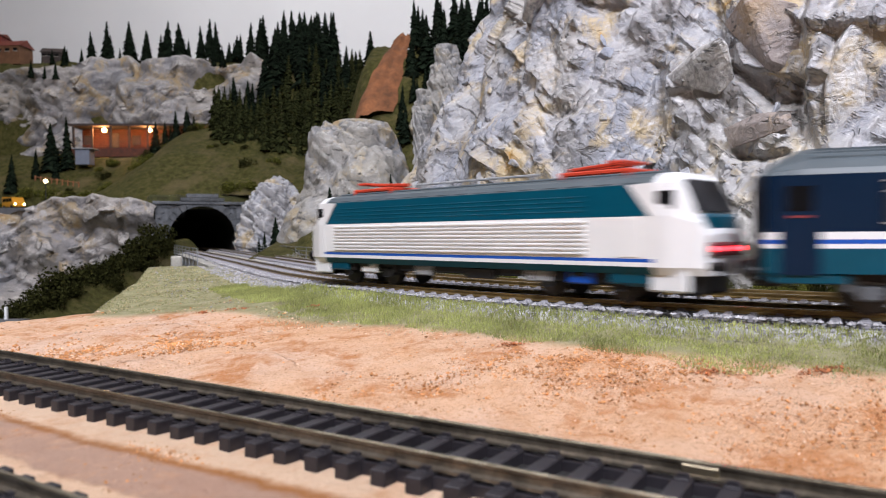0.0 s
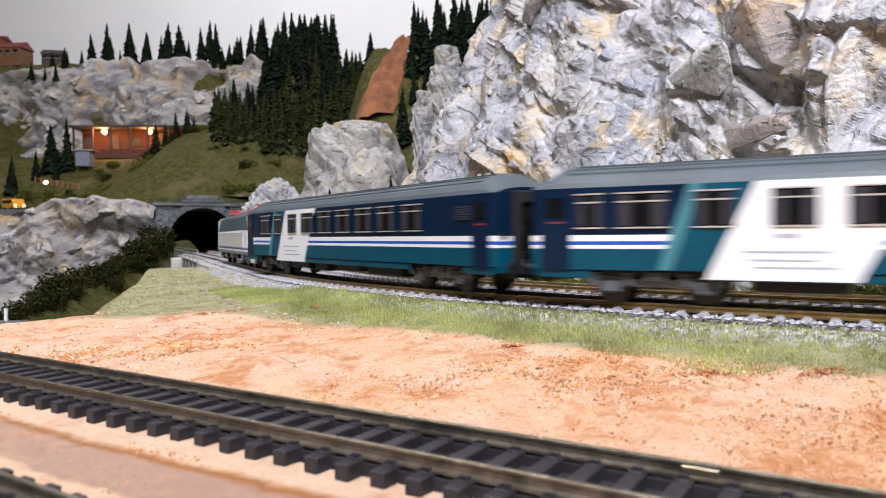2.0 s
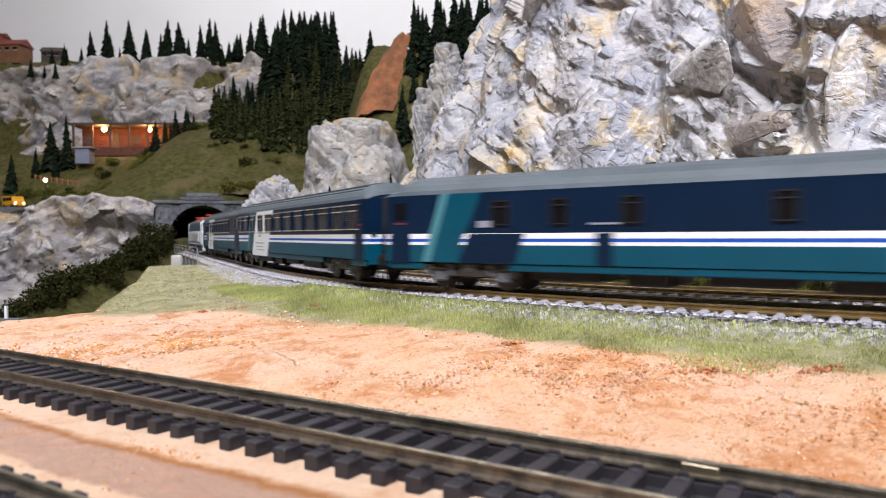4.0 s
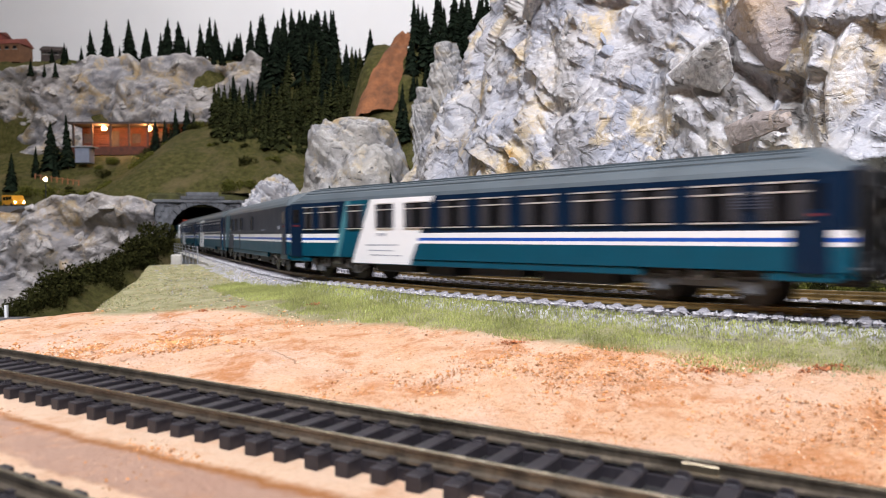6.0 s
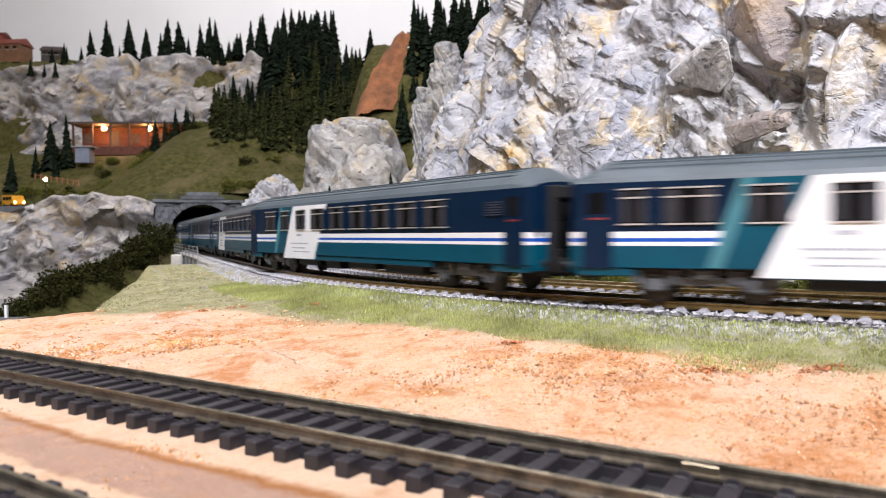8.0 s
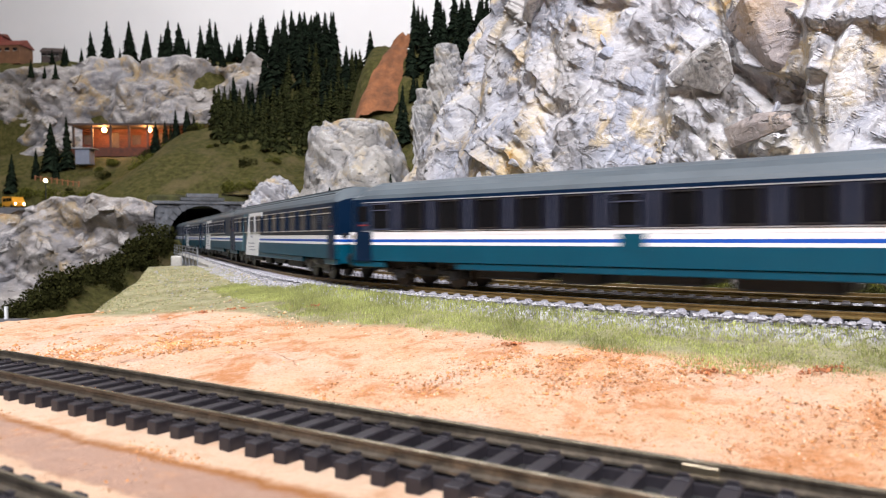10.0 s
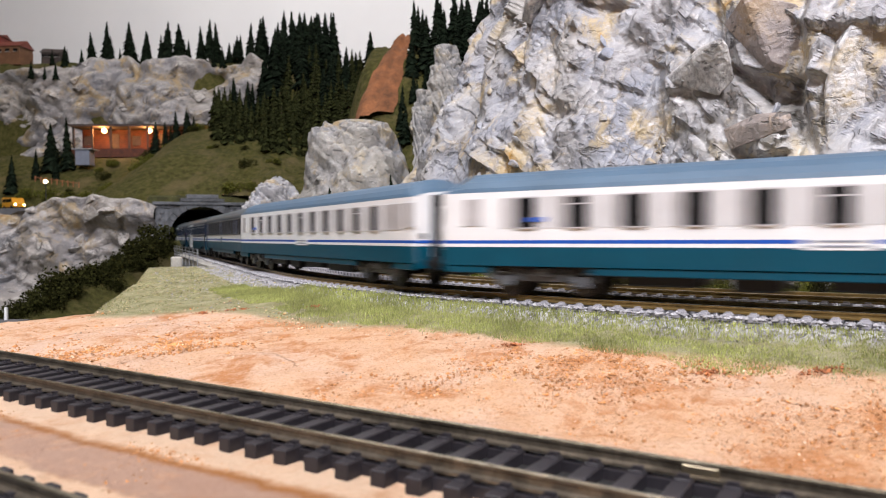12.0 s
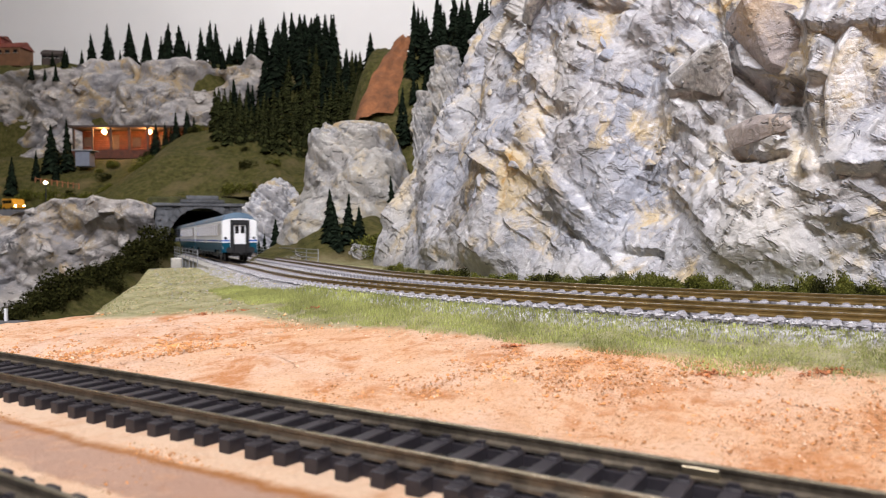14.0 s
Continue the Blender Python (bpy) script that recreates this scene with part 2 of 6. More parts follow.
M_SILVER = paint("silver_window_frame", (0.62, 0.60, 0.56), 0.35, 0.1, 80, 0.5)
M_RED = paint("red_pantograph_paint", (0.55, 0.05, 0.02), 0.45, 0.12, 90)
M_BALLAST = paint("ballast_stone", (0.38, 0.37, 0.385), 0.85, 0.35, 500)
M_NEEDLE = paint("dark_spruce_flock", (0.011, 0.017, 0.010), 0.9, 0.5, 60, specular=0.03)
M_NEEDLE_OLIVE = paint("olive_spruce_flock", (0.030, 0.034, 0.012), 0.9, 0.6, 60, specular=0.03)
M_BARK = paint("bark", (0.06, 0.04, 0.025), 0.9, 0.3, 90)


def island_tint(mat, low, high):
    n, l = mat.node_tree.nodes, mat.node_tree.links
    b = n["Principled BSDF"]
    src = b.inputs["Base Color"].links[0].from_socket
    g = n.new("ShaderNodeNewGeometry")
    f = ramp_node(n, l, g.outputs["Random Per Island"], [(0.0, grey(low)), (1.0, grey(high))])
    l.new(mix_node(n, l, 1.0, src, f, "MULTIPLY"), b.inputs["Base Color"])


island_tint(M_BALLAST, 0.6, 1.3)
island_tint(M_NEEDLE, 0.45, 1.7)
island_tint(M_NEEDLE_OLIVE, 0.4, 1.8)


# ---- building helpers ----
def part(name, bm, material, parent=None, label=""):
    me = bpy.data.meshes.new(name)
    bm.normal_update()
    bm.to_mesh(me)
    bm.free()
    for mm in (material if isinstance(material, (list, tuple)) else [material]):
        me.materials.append(mm)
    ob = new(name, me)
    ob.parent = parent
    if label:
        ob["label"] = label
    return ob


def same(name, mesh, m, parent):
    ob = new(name, mesh)
    ob.parent = parent
    ob.matrix_local = m
    return ob


def box(bm, x0, x1, y0, y1, z0, z1, mat=0, bevel=0.0):
    r = bmesh.ops.create_cube(bm, size=1, matrix=Matrix.Translation(((x0 + x1) / 2, (y0 + y1) / 2, (z0 + z1) / 2)) @ Matrix.Diagonal((x1 - x0, y1 - y0, z1 - z0, 1)))
    vs = r["verts"]
    fs = {f for v in vs for f in v.link_faces}
    for f in fs:
        f.material_index = mat
    if bevel:
        es = list({e for v in vs for e in v.link_edges})
        out = bmesh.ops.bevel(bm, geom=es, offset=bevel, segments=1, affect="EDGES")
        for f in out["faces"]:
            f.material_index = mat
    return vs


def rod(bm, a, b, r, sides=6, mat=0, r2=None):
    a, b = Vector(a), Vector(b)
    m = Matrix.Translation((a + b) / 2) @ (b - a).to_track_quat("Z", "Y").to_matrix().to_4x4()
    out = bmesh.ops.create_cone(bm, cap_ends=True, segments=sides, radius1=r, radius2=r if r2 is None else r2, depth=(b - a).length, matrix=m)
    for v in out["verts"]:
        for f in v.link_faces:
            f.material_index = mat


def smooth(ob, on=True):
    ob.data.polygons.foreach_set("use_smooth", [on] * len(ob.data.polygons))
    return ob


def empty(name, m=None):
    ob = new(name)
    ob.empty_display_size = 0.02
    if m is not None:
        ob.matrix_world = m
    return ob


def sstep(a, b, x):
    t = np.clip((x - a) / (b - a), 0, 1)
    return t * t * (3 - 2 * t)


def fbm(x, y, scale, octaves=4, seed=0.0):
    """Noise over arrays, about -1 to 1."""
    out = np.empty(x.shape)
    for i in np.ndindex(x.shape):
        out[i] = noise.fractal((x[i] * scale + seed, y[i] * scale - seed, seed * 1.7), 0.9, 2.1, octaves)
    return out


# ---- the lines of the tracks ----
Z_FAR = 0.0129                      # rail top of the curved double track
X0, Y0, TH, RAD, EASE, APART = -0.0764, 0.4071, 0.5074, 0.5697, 0.1004, 0.0517
S_LOW, S_HIGH, DS = -3.6, 3.6, 0.004
S = np.arange(S_LOW, S_HIGH, DS)
S_PORTAL = 0.87


def headings():
    k = np.where(S < 0, 1 / RAD, np.where(S < EASE, (1 - S / EASE) / RAD, 0.0))
    turn = np.cumsum(k) * DS
    h = TH - (turn - turn[np.argmin(abs(S))])
    h = np.minimum(h, radians(90))                       # past the bend the line runs straight
    inner = S > S_PORTAL + 0.1                           # a hidden bend inside the hill
    h = np.where(inner, np.minimum(h + (S - S_PORTAL - 0.1) / 0.62, radians(90)), h)
    return h


HEAD = headings()
_i0 = int(np.argmin(abs(S)))
CX, CY = np.cumsum(-np.sin(HEAD)) * DS, np.cumsum(np.cos(HEAD)) * DS
CX, CY = CX - CX[_i0] + X0, CY - CY[_i0] + Y0


def on_line(s, off=0.0):
    """Point of the front track's line at s, moved off to its camera side, and the heading there."""
    h = np.interp(s, S, HEAD)
    return np.interp(s, S, CX) - np.cos(h) * off, np.interp(s, S, CY) - np.sin(h) * off, h


def off_line(x, y):
    """Signed distance to the front track's line (camera side positive) and the s of the nearest point."""
    sel = slice(None, None, 3)
    px, py, ph, ps = CX[sel], CY[sel], HEAD[sel], S[sel]
    d, sn = np.empty(x.shape), np.empty(x.shape)
    for i in range(x.shape[0]):
        q = (x[i][:, None] - px) ** 2 + (y[i][:, None] - py) ** 2
        k = q.argmin(1)
        d[i] = (x[i] - px[k]) * -np.cos(ph[k]) + (y[i] - py[k]) * -np.sin(ph[k])
        sn[i] = ps[k]
    return d, sn


NEAR_OFF = 0.1026
# ---- ground ----
def far_height(x, y):
    left = np.interp(y, [1.0, 1.2, 1.235, 1.42, 1.5, 1.65, 1.9, 1.98, 2.1, 2.9], [-0.085, -0.08, 0.064, 0.080, 0.12, 0.22, 0.25, 0.50, 0.56, 0.57])
    mid = np.interp(y, [1.0, 1.2, 1.225, 1.35, 1.52, 1.7, 1.95, 2.02, 2.1, 2.9], [-0.075, -0.06, 0.100, 0.19, 0.266, 0.25, 0.36, 0.50, 0.56, 0.57])
    right = np.interp(y, [0.75, 0.95, 1.2, 1.4, 1.6, 1.8, 2.1, 2.9], [0.004, 0.03, 0.10, 0.19, 0.32, 0.45, 0.53, 0.55])
    ridge = np.interp(y, [0.75, 1.0, 1.1, 1.22, 1.3, 1.6, 2.9], [0.004, 0.08, 0.20, 0.33, 0.385, 0.42, 0.5])
    back = 0.12 * sstep(1.60, 1.78, y)                   # higher up, the wooded hill reaches further west
    a, b, c = sstep(-0.75, -0.52, x), sstep(-0.38, -0.25, x + back), sstep(-0.21, -0.12, x)
    z = (left * (1 - a) + mid * a) * (1 - b) + right * b
    return z * (1 - c) + ridge * c


def crest(x, y):
    """Distance beyond the plateau's edge towards the valley, positive outside."""
    edge = np.interp(y, [0.0, 0.20, 0.27, 0.33, 0.5, 0.68, 0.72], [-0.95, -0.60, -0.25, -0.165, -0.215, -0.285, -0.30])
    return edge - x


def ground_height(x, y, d):
    nn = x * NEAR_N[0] + y * NEAR_N[1]
    low = -0.0051
    a, b = np.maximum(nn - 0.125, 0), np.maximum(d - 0.023, 0)
    w = a / (a + b + 1e-6)
    z = low + (Z_FAR - 0.0075 - low) * (w * w * (3 - 2 * w) * 0.5 + w * 0.5)
    bed = sstep(0.0265, 0.0175, d) * sstep(-APART - 0.034, -APART - 0.021, d)
    z = z + (Z_FAR - 0.0040 - z) * bed * sstep(0.10, 0.14, nn)
    e = crest(x, y)
    z = z - (1 - np.exp(-np.maximum(e, 0) / 0.065)) * 0.09 * sstep(1.3, 1.15, y)
    gorge = sstep(0.69, 0.77, y) * sstep(0.30, 0.10, x)
    z = z * (1 - gorge) + gorge * np.where((y < 1.2) & (x < -0.22), np.minimum(far_height(x, y), 0.0), far_height(x, y))
    u = np.clip((y - 0.78) / 0.30, 0, 1)
    bank = np.exp(-((x + 0.475 - 0.05 * u) / 0.045) ** 2) * sstep(0.66, 0.85, y) * sstep(1.24, 1.18, y)
    return z + bank * (0.02 + 0.075 * u)


def ground():
    xs = np.concatenate([np.linspace(-4.4, -1.3, 24), np.linspace(-1.28, -0.42, 90), np.linspace(-0.415, 0.42, 260), np.linspace(0.44, 4.4, 40)])
    ys = np.concatenate([np.linspace(-1.2, 0.03, 18), np.linspace(0.04, 0.75, 240), np.linspace(0.76, 2.05, 110), np.linspace(2.08, 2.9, 14)])
    X, Y = np.meshgrid(xs, ys)
    D, SN = off_line(X, Y)
    Z = ground_height(X, Y, D)
    e = crest(X, Y)
    nn = X * NEAR_N[0] + Y * NEAR_N[1]
    bed = (D < 0.0235) & (D > -APART - 0.028)
    far = sstep(0.7, 0.9, Y)
    r1, r2 = fbm(X, Y, 14, 4, 2.0), fbm(X, Y, 90, 3, 5.0)
    soft = np.where(bed, 0.15, 1.0) * np.where(nn < 0.128, 0.25, 1.0)
    Z = Z + soft * (r1 * 0.0018 + r2 * 0.0009) + far * r1 * 0.012 * (D < -0.1) + far * r1 * 0.01 * (D > 0.1)
    lim = 0.047 + 0.018 * sstep(0.0, -0.06, X) + 0.05 * sstep(-0.08, -0.17, X) + r1 * 0.008 + r2 * 0.004
    turf = sstep(0.004, -0.004, D - lim) * (1 - sstep(0.2, 0.7, far))
    hill = np.maximum(sstep(0.012, 0.05, e), np.maximum(sstep(0.72, 0.80, Y), sstep(-APART - 0.05, -APART - 0.08, D) * 0.6))
    gravel = np.where(bed & (Y < 0.75), 1.0, 0.0)
    nx, ny = len(xs), len(ys)
    idx = np.arange(nx * ny).reshape(ny, nx)
    q = np.stack([idx[:-1, :-1], idx[:-1, 1:], idx[1:, 1:], idx[1:, :-1]], -1).reshape(-1, 4)
    mouth = (D < 0.045) & (D > -APART - 0.045) & (SN > S_PORTAL - 0.07) & (SN < S_PORTAL + 0.15)
    zz = Z.ravel()[q]
    q = q[~(mouth.ravel()[q].any(1) & (zz.min(1) < 0.088) & (SN.ravel()[q].max(1) > S_PORTAL - 0.03))]
    me = bpy.data.meshes.new("ground")
    me.from_pydata(np.stack([X, Y, Z], -1).reshape(-1, 3).tolist(), [], q.tolist())
    for name, arr in (("turf", turf), ("hill", hill), ("gravel", gravel)):
        me.attributes.new(name, "FLOAT", "POINT").data.foreach_set("value", arr.ravel().astype(np.float32))
    me.materials.append(M_SAND)
    ob = smooth(new("ground", me))
    return tagged(ob, "ochre sand, turf and forest floor of the layout", "ground", kind="structure")


ground()


def room():
    bm = bmesh.new()
    box(bm, -4.6, 4.6, 2.9, 3.0, -1.0, 1.6)
    tagged(part("wall_north", bm, M_WALL), "plain off-white painted room wall", "wall", kind="structure")
    bm = bmesh.new()
    box(bm, -4.6, 4.6, -3.1, -3.0, -1.0, 1.6)
    tagged(part("wall_south", bm, M_WALL), "plain off-white painted room wall", "wall", kind="structure")
    for x, nm in ((-4.7, "wall_west"), (4.6, "wall_east")):
        bm = bmesh.new()
        box(bm, x, x + 0.1, -3.1, 3.0, -1.0, 1.6)
        tagged(part(nm, bm, M_WALL), "plain off-white painted room wall", "wall", kind="structure")
    bm = bmesh.new()
    box(bm, -4.7, 4.7, -3.1, 3.0, 1.6, 1.7)
    tagged(part("ceiling", bm, M_CEIL), "plain white ceiling", "ceiling", kind="structure")
    bm = bmesh.new()
    box(bm, -4.7, 4.7, -3.1, 3.0, -1.1, -1.0)
    tagged(part("floor", bm, paint("grey_floor", (0.25, 0.22, 0.2), 0.6, 0.15, 6)), "grey room floor", "floor", kind="structure")


room()


# ---- rock faces ----
def facets(u, v, cell, rng, tilt):
    """Broken rock: slanting plates that meet in creases, the highest plate showing."""
    u0, u1, v0, v1 = u.min(), u.max(), v.min(), v.max()
    nu, nv = int((u1 - u0) / cell) + 4, int((v1 - v0) / cell) + 4
    jit = rng.random((nu, nv, 2))
    lift, gu, gv = rng.random((nu, nv)), rng.normal(0, tilt, (nu, nv)), rng.normal(-tilt * 0.4, tilt, (nu, nv))
    iu, iv = ((u - u0) / cell).astype(int) + 1, ((v - v0) / cell).astype(int) + 1
    out = np.full(u.shape, -1e9)
    for a in (-2, -1, 0, 1, 2):
        for b in (-2, -1, 0, 1, 2):
            ku, kv = np.clip(iu + a, 0, nu - 1), np.clip(iv + b, 0, nv - 1)
            du = u - (u0 + (ku - 1 + jit[ku, kv, 0]) * cell)
            dv = v - (v0 + (kv - 1 + jit[ku, kv, 1]) * cell)
            val = lift[ku, kv] * 0.7 * cell + gu[ku, kv] * du + gv[ku, kv] * dv - 0.55 * np.maximum(np.sqrt(du * du + dv * dv) - 0.42 * cell, 0) * 2.2
            out = np.maximum(out, val)
    return out - 0.6 * cell


def relief(U, V, rng, sizes):
    c = sizes[0][0]
    wob = fbm(U, V, 0.9 / c, 4, 3.0) * c * 0.13
    wob2 = fbm(U, V, 1.1 / c, 4, 9.0) * c * 0.13
    out = np.zeros(U.shape)
    for cell, amp, tilt in sizes:
        out = out + amp * facets(U * 0.85 + V * 0.4 + wob, V * 1.1 - U * 0.5 + wob2, cell, rng, tilt)
    return out + fbm(U, V, 150, 5, 1.0) * 0.0011 + fbm(U, V, 40, 4, 4.0) * 0.0012


def sheet(name, P, material, label, parent=None):
    nv, nu = P.shape[:2]
    idx = np.arange(nu * nv).reshape(nv, nu)
    q = np.stack([idx[:-1, :-1], idx[:-1, 1:], idx[1:, 1:], idx[1:, :-1]], -1).reshape(-1, 4)
    me = bpy.data.meshes.new(name)
    me.from_pydata(P.reshape(-1, 3).tolist(), [], q.tolist())
    me.materials.append(material)
    ob = new(name, me)
    smooth(ob)
    return tagged(ob, label, "rock", kind="structure")


def saw(w, period):
    f = w / period
    f = f - np.floor(f)
    return np.minimum(f, (1 - f) * 5)


def slab_mesh(seed, material):
    """An angular broken block, one unit long."""
    rng = random.Random(seed)
    bm = bmesh.new()
    for _ in range(11):
        bm.verts.new((rng.uniform(-0.5, 0.5), rng.uniform(-0.36, 0.36), rng.uniform(-0.2, 0.2)))
    out = bmesh.ops.convex_hull(bm, input=bm.verts[:])
    bmesh.ops.delete(bm, geom=[g for g in out["geom_interior"] if isinstance(g, bmesh.types.BMVert)], context="VERTS")
    bmesh.ops.bevel(bm, geom=bm.edges[:], offset=0.018, segments=1, affect="EDGES")
    me = bpy.data.meshes.new("rock_slab")
    bm.to_mesh(me)
    bm.free()
    me.materials.append(material)
    return me


def slabs(P, count, sizes, seed, material, parent):
    """Broken blocks bedded in a rock face, lying along its slope."""
    rng = random.Random(seed)
    kinds = [slab_mesh(seed * 10 + k, material) for k in range(7)]
    nv, nu = P.shape[:2]
    for _ in range(count):
        i, j = rng.randrange(2, nv - 3), rng.randrange(2, nu - 3)
        p, a, b = (Vector(P[i, j]), Vector(P[i, j + 2]) - Vector(P[i, j - 2]), Vector(P[i + 2, j]) - Vector(P[i - 2, j]))
        n = a.cross(b)
        if n.length < 1e-12:
            continue
        n.normalize()
        size = rng.uniform(*sizes) * rng.uniform(0.6, 1.0)
        turn = n.to_track_quat("Z", "Y").to_matrix().to_4x4()
        m = Matrix.Translation(p) @ turn @ pose(0, 0, 0, rng.gauss(0, 20), rng.gauss(0, 20), rng.choice((38, 218)) + rng.gauss(0, 26))
        same("rock_slab", rng.choice(kinds), m @ Matrix.Diagonal((size, size * rng.uniform(0.6, 1), size * rng.uniform(0.7, 1.1), 1)), parent)


# along the track, up the face, size, turn in degrees
BLOCKS = [(-0.165, 0.127, (0.060, 0.042, 0.050), -8), (-0.218, 0.140, (0.070, 0.055, 0.070), -30), (-0.272, 0.100, (0.085, 0.060, 0.050), 100), (-0.220, 0.086, (0.045, 0.030, 0.045), -5),
          (0.030, 0.190, (0.070, 0.050, 0.040), -30)]


def groove(u, v, line, width):
    """1 along a broken line, falling off over a width."""
    best = np.full(u.shape, 1e9)
    for (ua, va), (ub, vb) in zip(line, line[1:]):
        t = np.clip(((u - ua) * (ub - ua) + (v - va) * (vb - va)) / ((ub - ua) ** 2 + (vb - va) ** 2), 0, 1)
        best = np.minimum(best, np.hypot(u - ua - t * (ub - ua), v - va - t * (vb - va)))
    return np.maximum(0, 1 - 0.8 * best / width) ** 1.2


def cliff_main():
    """The tall crag inside the bend: its foot follows the rear track."""
    rng = np.random.default_rng(7)
    s = np.concatenate([np.linspace(-1.15, -0.56, 60), np.linspace(-0.558, 0.42, 760)])
    nu = len(s)
    h = np.interp(s, S, HEAD)
    bx, by, _ = on_line(s, -0.142)
    nx, ny = np.cos(h), np.sin(h)
    v = np.concatenate([np.linspace(0, 0.62, 400), np.linspace(0.625, 1, 60)])
    nv = len(v)
    H = 0.46
    up = np.minimum(v / 0.85, 1.0)
    back = np.clip((v - 0.85) / 0.15, 0, 1) * 0.35
    U = np.repeat(s[None], nv, 0)
    V = np.repeat((up * H + back)[:, None], nu, 1)
    UP = np.repeat(up[:, None], nu, 1)
    disp = relief(U, V, rng, [(0.14, 0.22, 0.30), (0.060, 0.34, 0.42), (0.027, 0.42, 0.5), (0.012, 0.40, 0.55)])
    disp = 0.66 * (disp - disp.mean())
    chips = 0.13 * facets(U * 0.9 + V * 0.5, V * 1.2 - U * 0.6, 0.0065, rng, 0.6)
    n1, n2 = fbm(U, V, 9, 4, 6.0), fbm(U, V, 22, 4, 8.0)
    w = (U * 0.8 + V * 0.75) + 0.02 * n1 + 0.006 * n2
    strata = 0.006 * saw(w, 0.052) * sstep(-0.5, 0.3, n1) + 0.0025 * saw(w * 1.1 + 0.01 * n2, 0.0145) * sstep(-0.2, 0.4, n2)
    cross = 0.006 * saw(V * 0.9 - U * 0.7 + 0.02 * n2, 0.07) * sstep(0.1, 0.5, -n1)
    ridge = 0.012 * np.sin(U * 20 + V * 8) + 0.006 * np.sin(U * 47 - V * 20)
    # broad calm faces, then the named forms: clefts, steps, ledges and blocks
    calm = np.full(U.shape, 0.25)
    for cu, cv, ru, rv in ((0.01, 0.045, 0.065, 0.05), (-0.272, 0.095, 0.022, 0.034), (-0.165, 0.128, 0.026, 0.010), (-0.20, 0.03, 0.06, 0.02), (0.14, 0.10, 0.06, 0.05), (-0.06, 0.14, 0.05, 0.03)):
        calm = np.maximum(calm, np.exp(-(((U - cu) / ru) ** 2 + ((V - cv) / rv) ** 2) ** 2))
    n3 = fbm(U, V, 75, 4, 12.0)
    UW, VW = U + 0.005 * n2 + 0.0022 * n3, V + 0.004 * n1 - 0.0018 * n3
    forms = -0.022 * groove(UW, VW, [(-0.150, 0.235), (-0.168, 0.170), (-0.176, 0.149), (-0.200, 0.120), (-0.224, 0.102), (-0.247, 0.108)], 0.0070)
    forms += -0.016 * groove(UW, VW, [(-0.245, 0.106), (-0.252, 0.085), (-0.262, 0.062)], 0.006)
    over = VW - (0.121 + (U + 0.2) * 0.27)
    forms += 0.018 * sstep(0, 0.004, over) * sstep(0.075, 0.03, over) * sstep(-0.268, -0.258, UW) * sstep(-0.180, -0.194, UW)
    forms += 0.020 * sstep(-0.248, -0.255, UW) * sstep(0.056, 0.064, VW) * sstep(0.17, 0.13, VW)
    forms += -0.016 * groove(UW, VW, [(-0.206, 0.074), (-0.226, 0.069), (-0.240, 0.070)], 0.0035) + 0.008 * groove(UW, VW, [(-0.200, 0.086), (-0.236, 0.081)], 0.006)
    forms += 0.017 * sstep(0.112, 0.117, VW) * sstep(0.150, 0.128, VW) * sstep(-0.197, -0.190, UW) * sstep(-0.128, -0.142, UW)
    side = (UW + 0.052) * 0.61 + (VW - 0.065) * -0.79
    forms += 0.013 * sstep(-0.003, 0.002, side) * sstep(0.06, 0.01, side) * sstep(0.035, 0.06, VW) * sstep(0.13, 0.10, VW)
    forms += -0.013 * groove(UW, VW, [(-0.048, 0.038), (-0.080, 0.022), (-0.118, 0.008)], 0.0050) - 0.014 * groove(UW, VW, [(-0.112, 0.022), (-0.150, 0.018)], 0.0045)
    out = (disp * (1 - 0.62 * calm) + (strata + cross) * (1 - 0.4 * calm) + 0.8 * ridge + 0.5 * forms + chips) * sstep(-0.005, 0.03, V)
    corner = np.maximum(U - 0.30, 0)
    L = 0.13 * UP ** 1.1 + back[:, None] - out + corner * 1.5 + 0.10 * UP * sstep(0.05, 0.36, U)
    slide = 0.30 * UP * sstep(0.16, 0.40, U)
    tx, ty = np.sin(h), -np.cos(h)
    P = np.stack([bx[None] + nx[None] * L + tx[None] * slide * 0.5, by[None] + ny[None] * L + ty[None] * slide * 0.5, 0.003 + UP * H + 0.25 * disp * sstep(0, 0.08, V)], -1)
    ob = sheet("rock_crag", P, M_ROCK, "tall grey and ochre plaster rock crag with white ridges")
    slabs(P[60:395, 330:800], 45, (0.010, 0.028), 31, M_ROCK_SLAB, ob)
    slabs(P[90:395, 70:330], 40, (0.012, 0.034), 32, M_ROCK_SLAB, ob)
    slabs(P[8:300, 200:420], 40, (0.004, 0.010), 33, M_ROCK_OCHRE, ob)
    slabs(P[8:395, 70:780], 60, (0.004, 0.011), 34, M_ROCK_SLAB, ob)
    for k, (cu, cv, size, turn) in enumerate(BLOCKS):       # large angular blocks standing out of the face
        i, j = int(np.argmin(abs(V[:, 0] - cv))), int(np.argmin(abs(s - cu)))
        p, n = Vector(P[i, j]), (Vector(P[i, j + 6]) - Vector(P[i, j - 6])).cross(Vector(P[i + 8, j]) - Vector(P[i - 8, j])).normalized()
        n = n if n.y < 0 else -n
        m = Matrix.Translation(p - n * size[2] * 0.05) @ n.to_track_quat("Z", "Y").to_matrix().to_4x4() @ pose(0, 0, 0, 28 if k in (1, 3) else 8, 0, turn)
        same("rock_block", slab_mesh(400 + k, M_ROCK_BROWN if k in (1, 3) else M_ROCK), m @ Matrix.Diagonal((*size, 1)), ob)
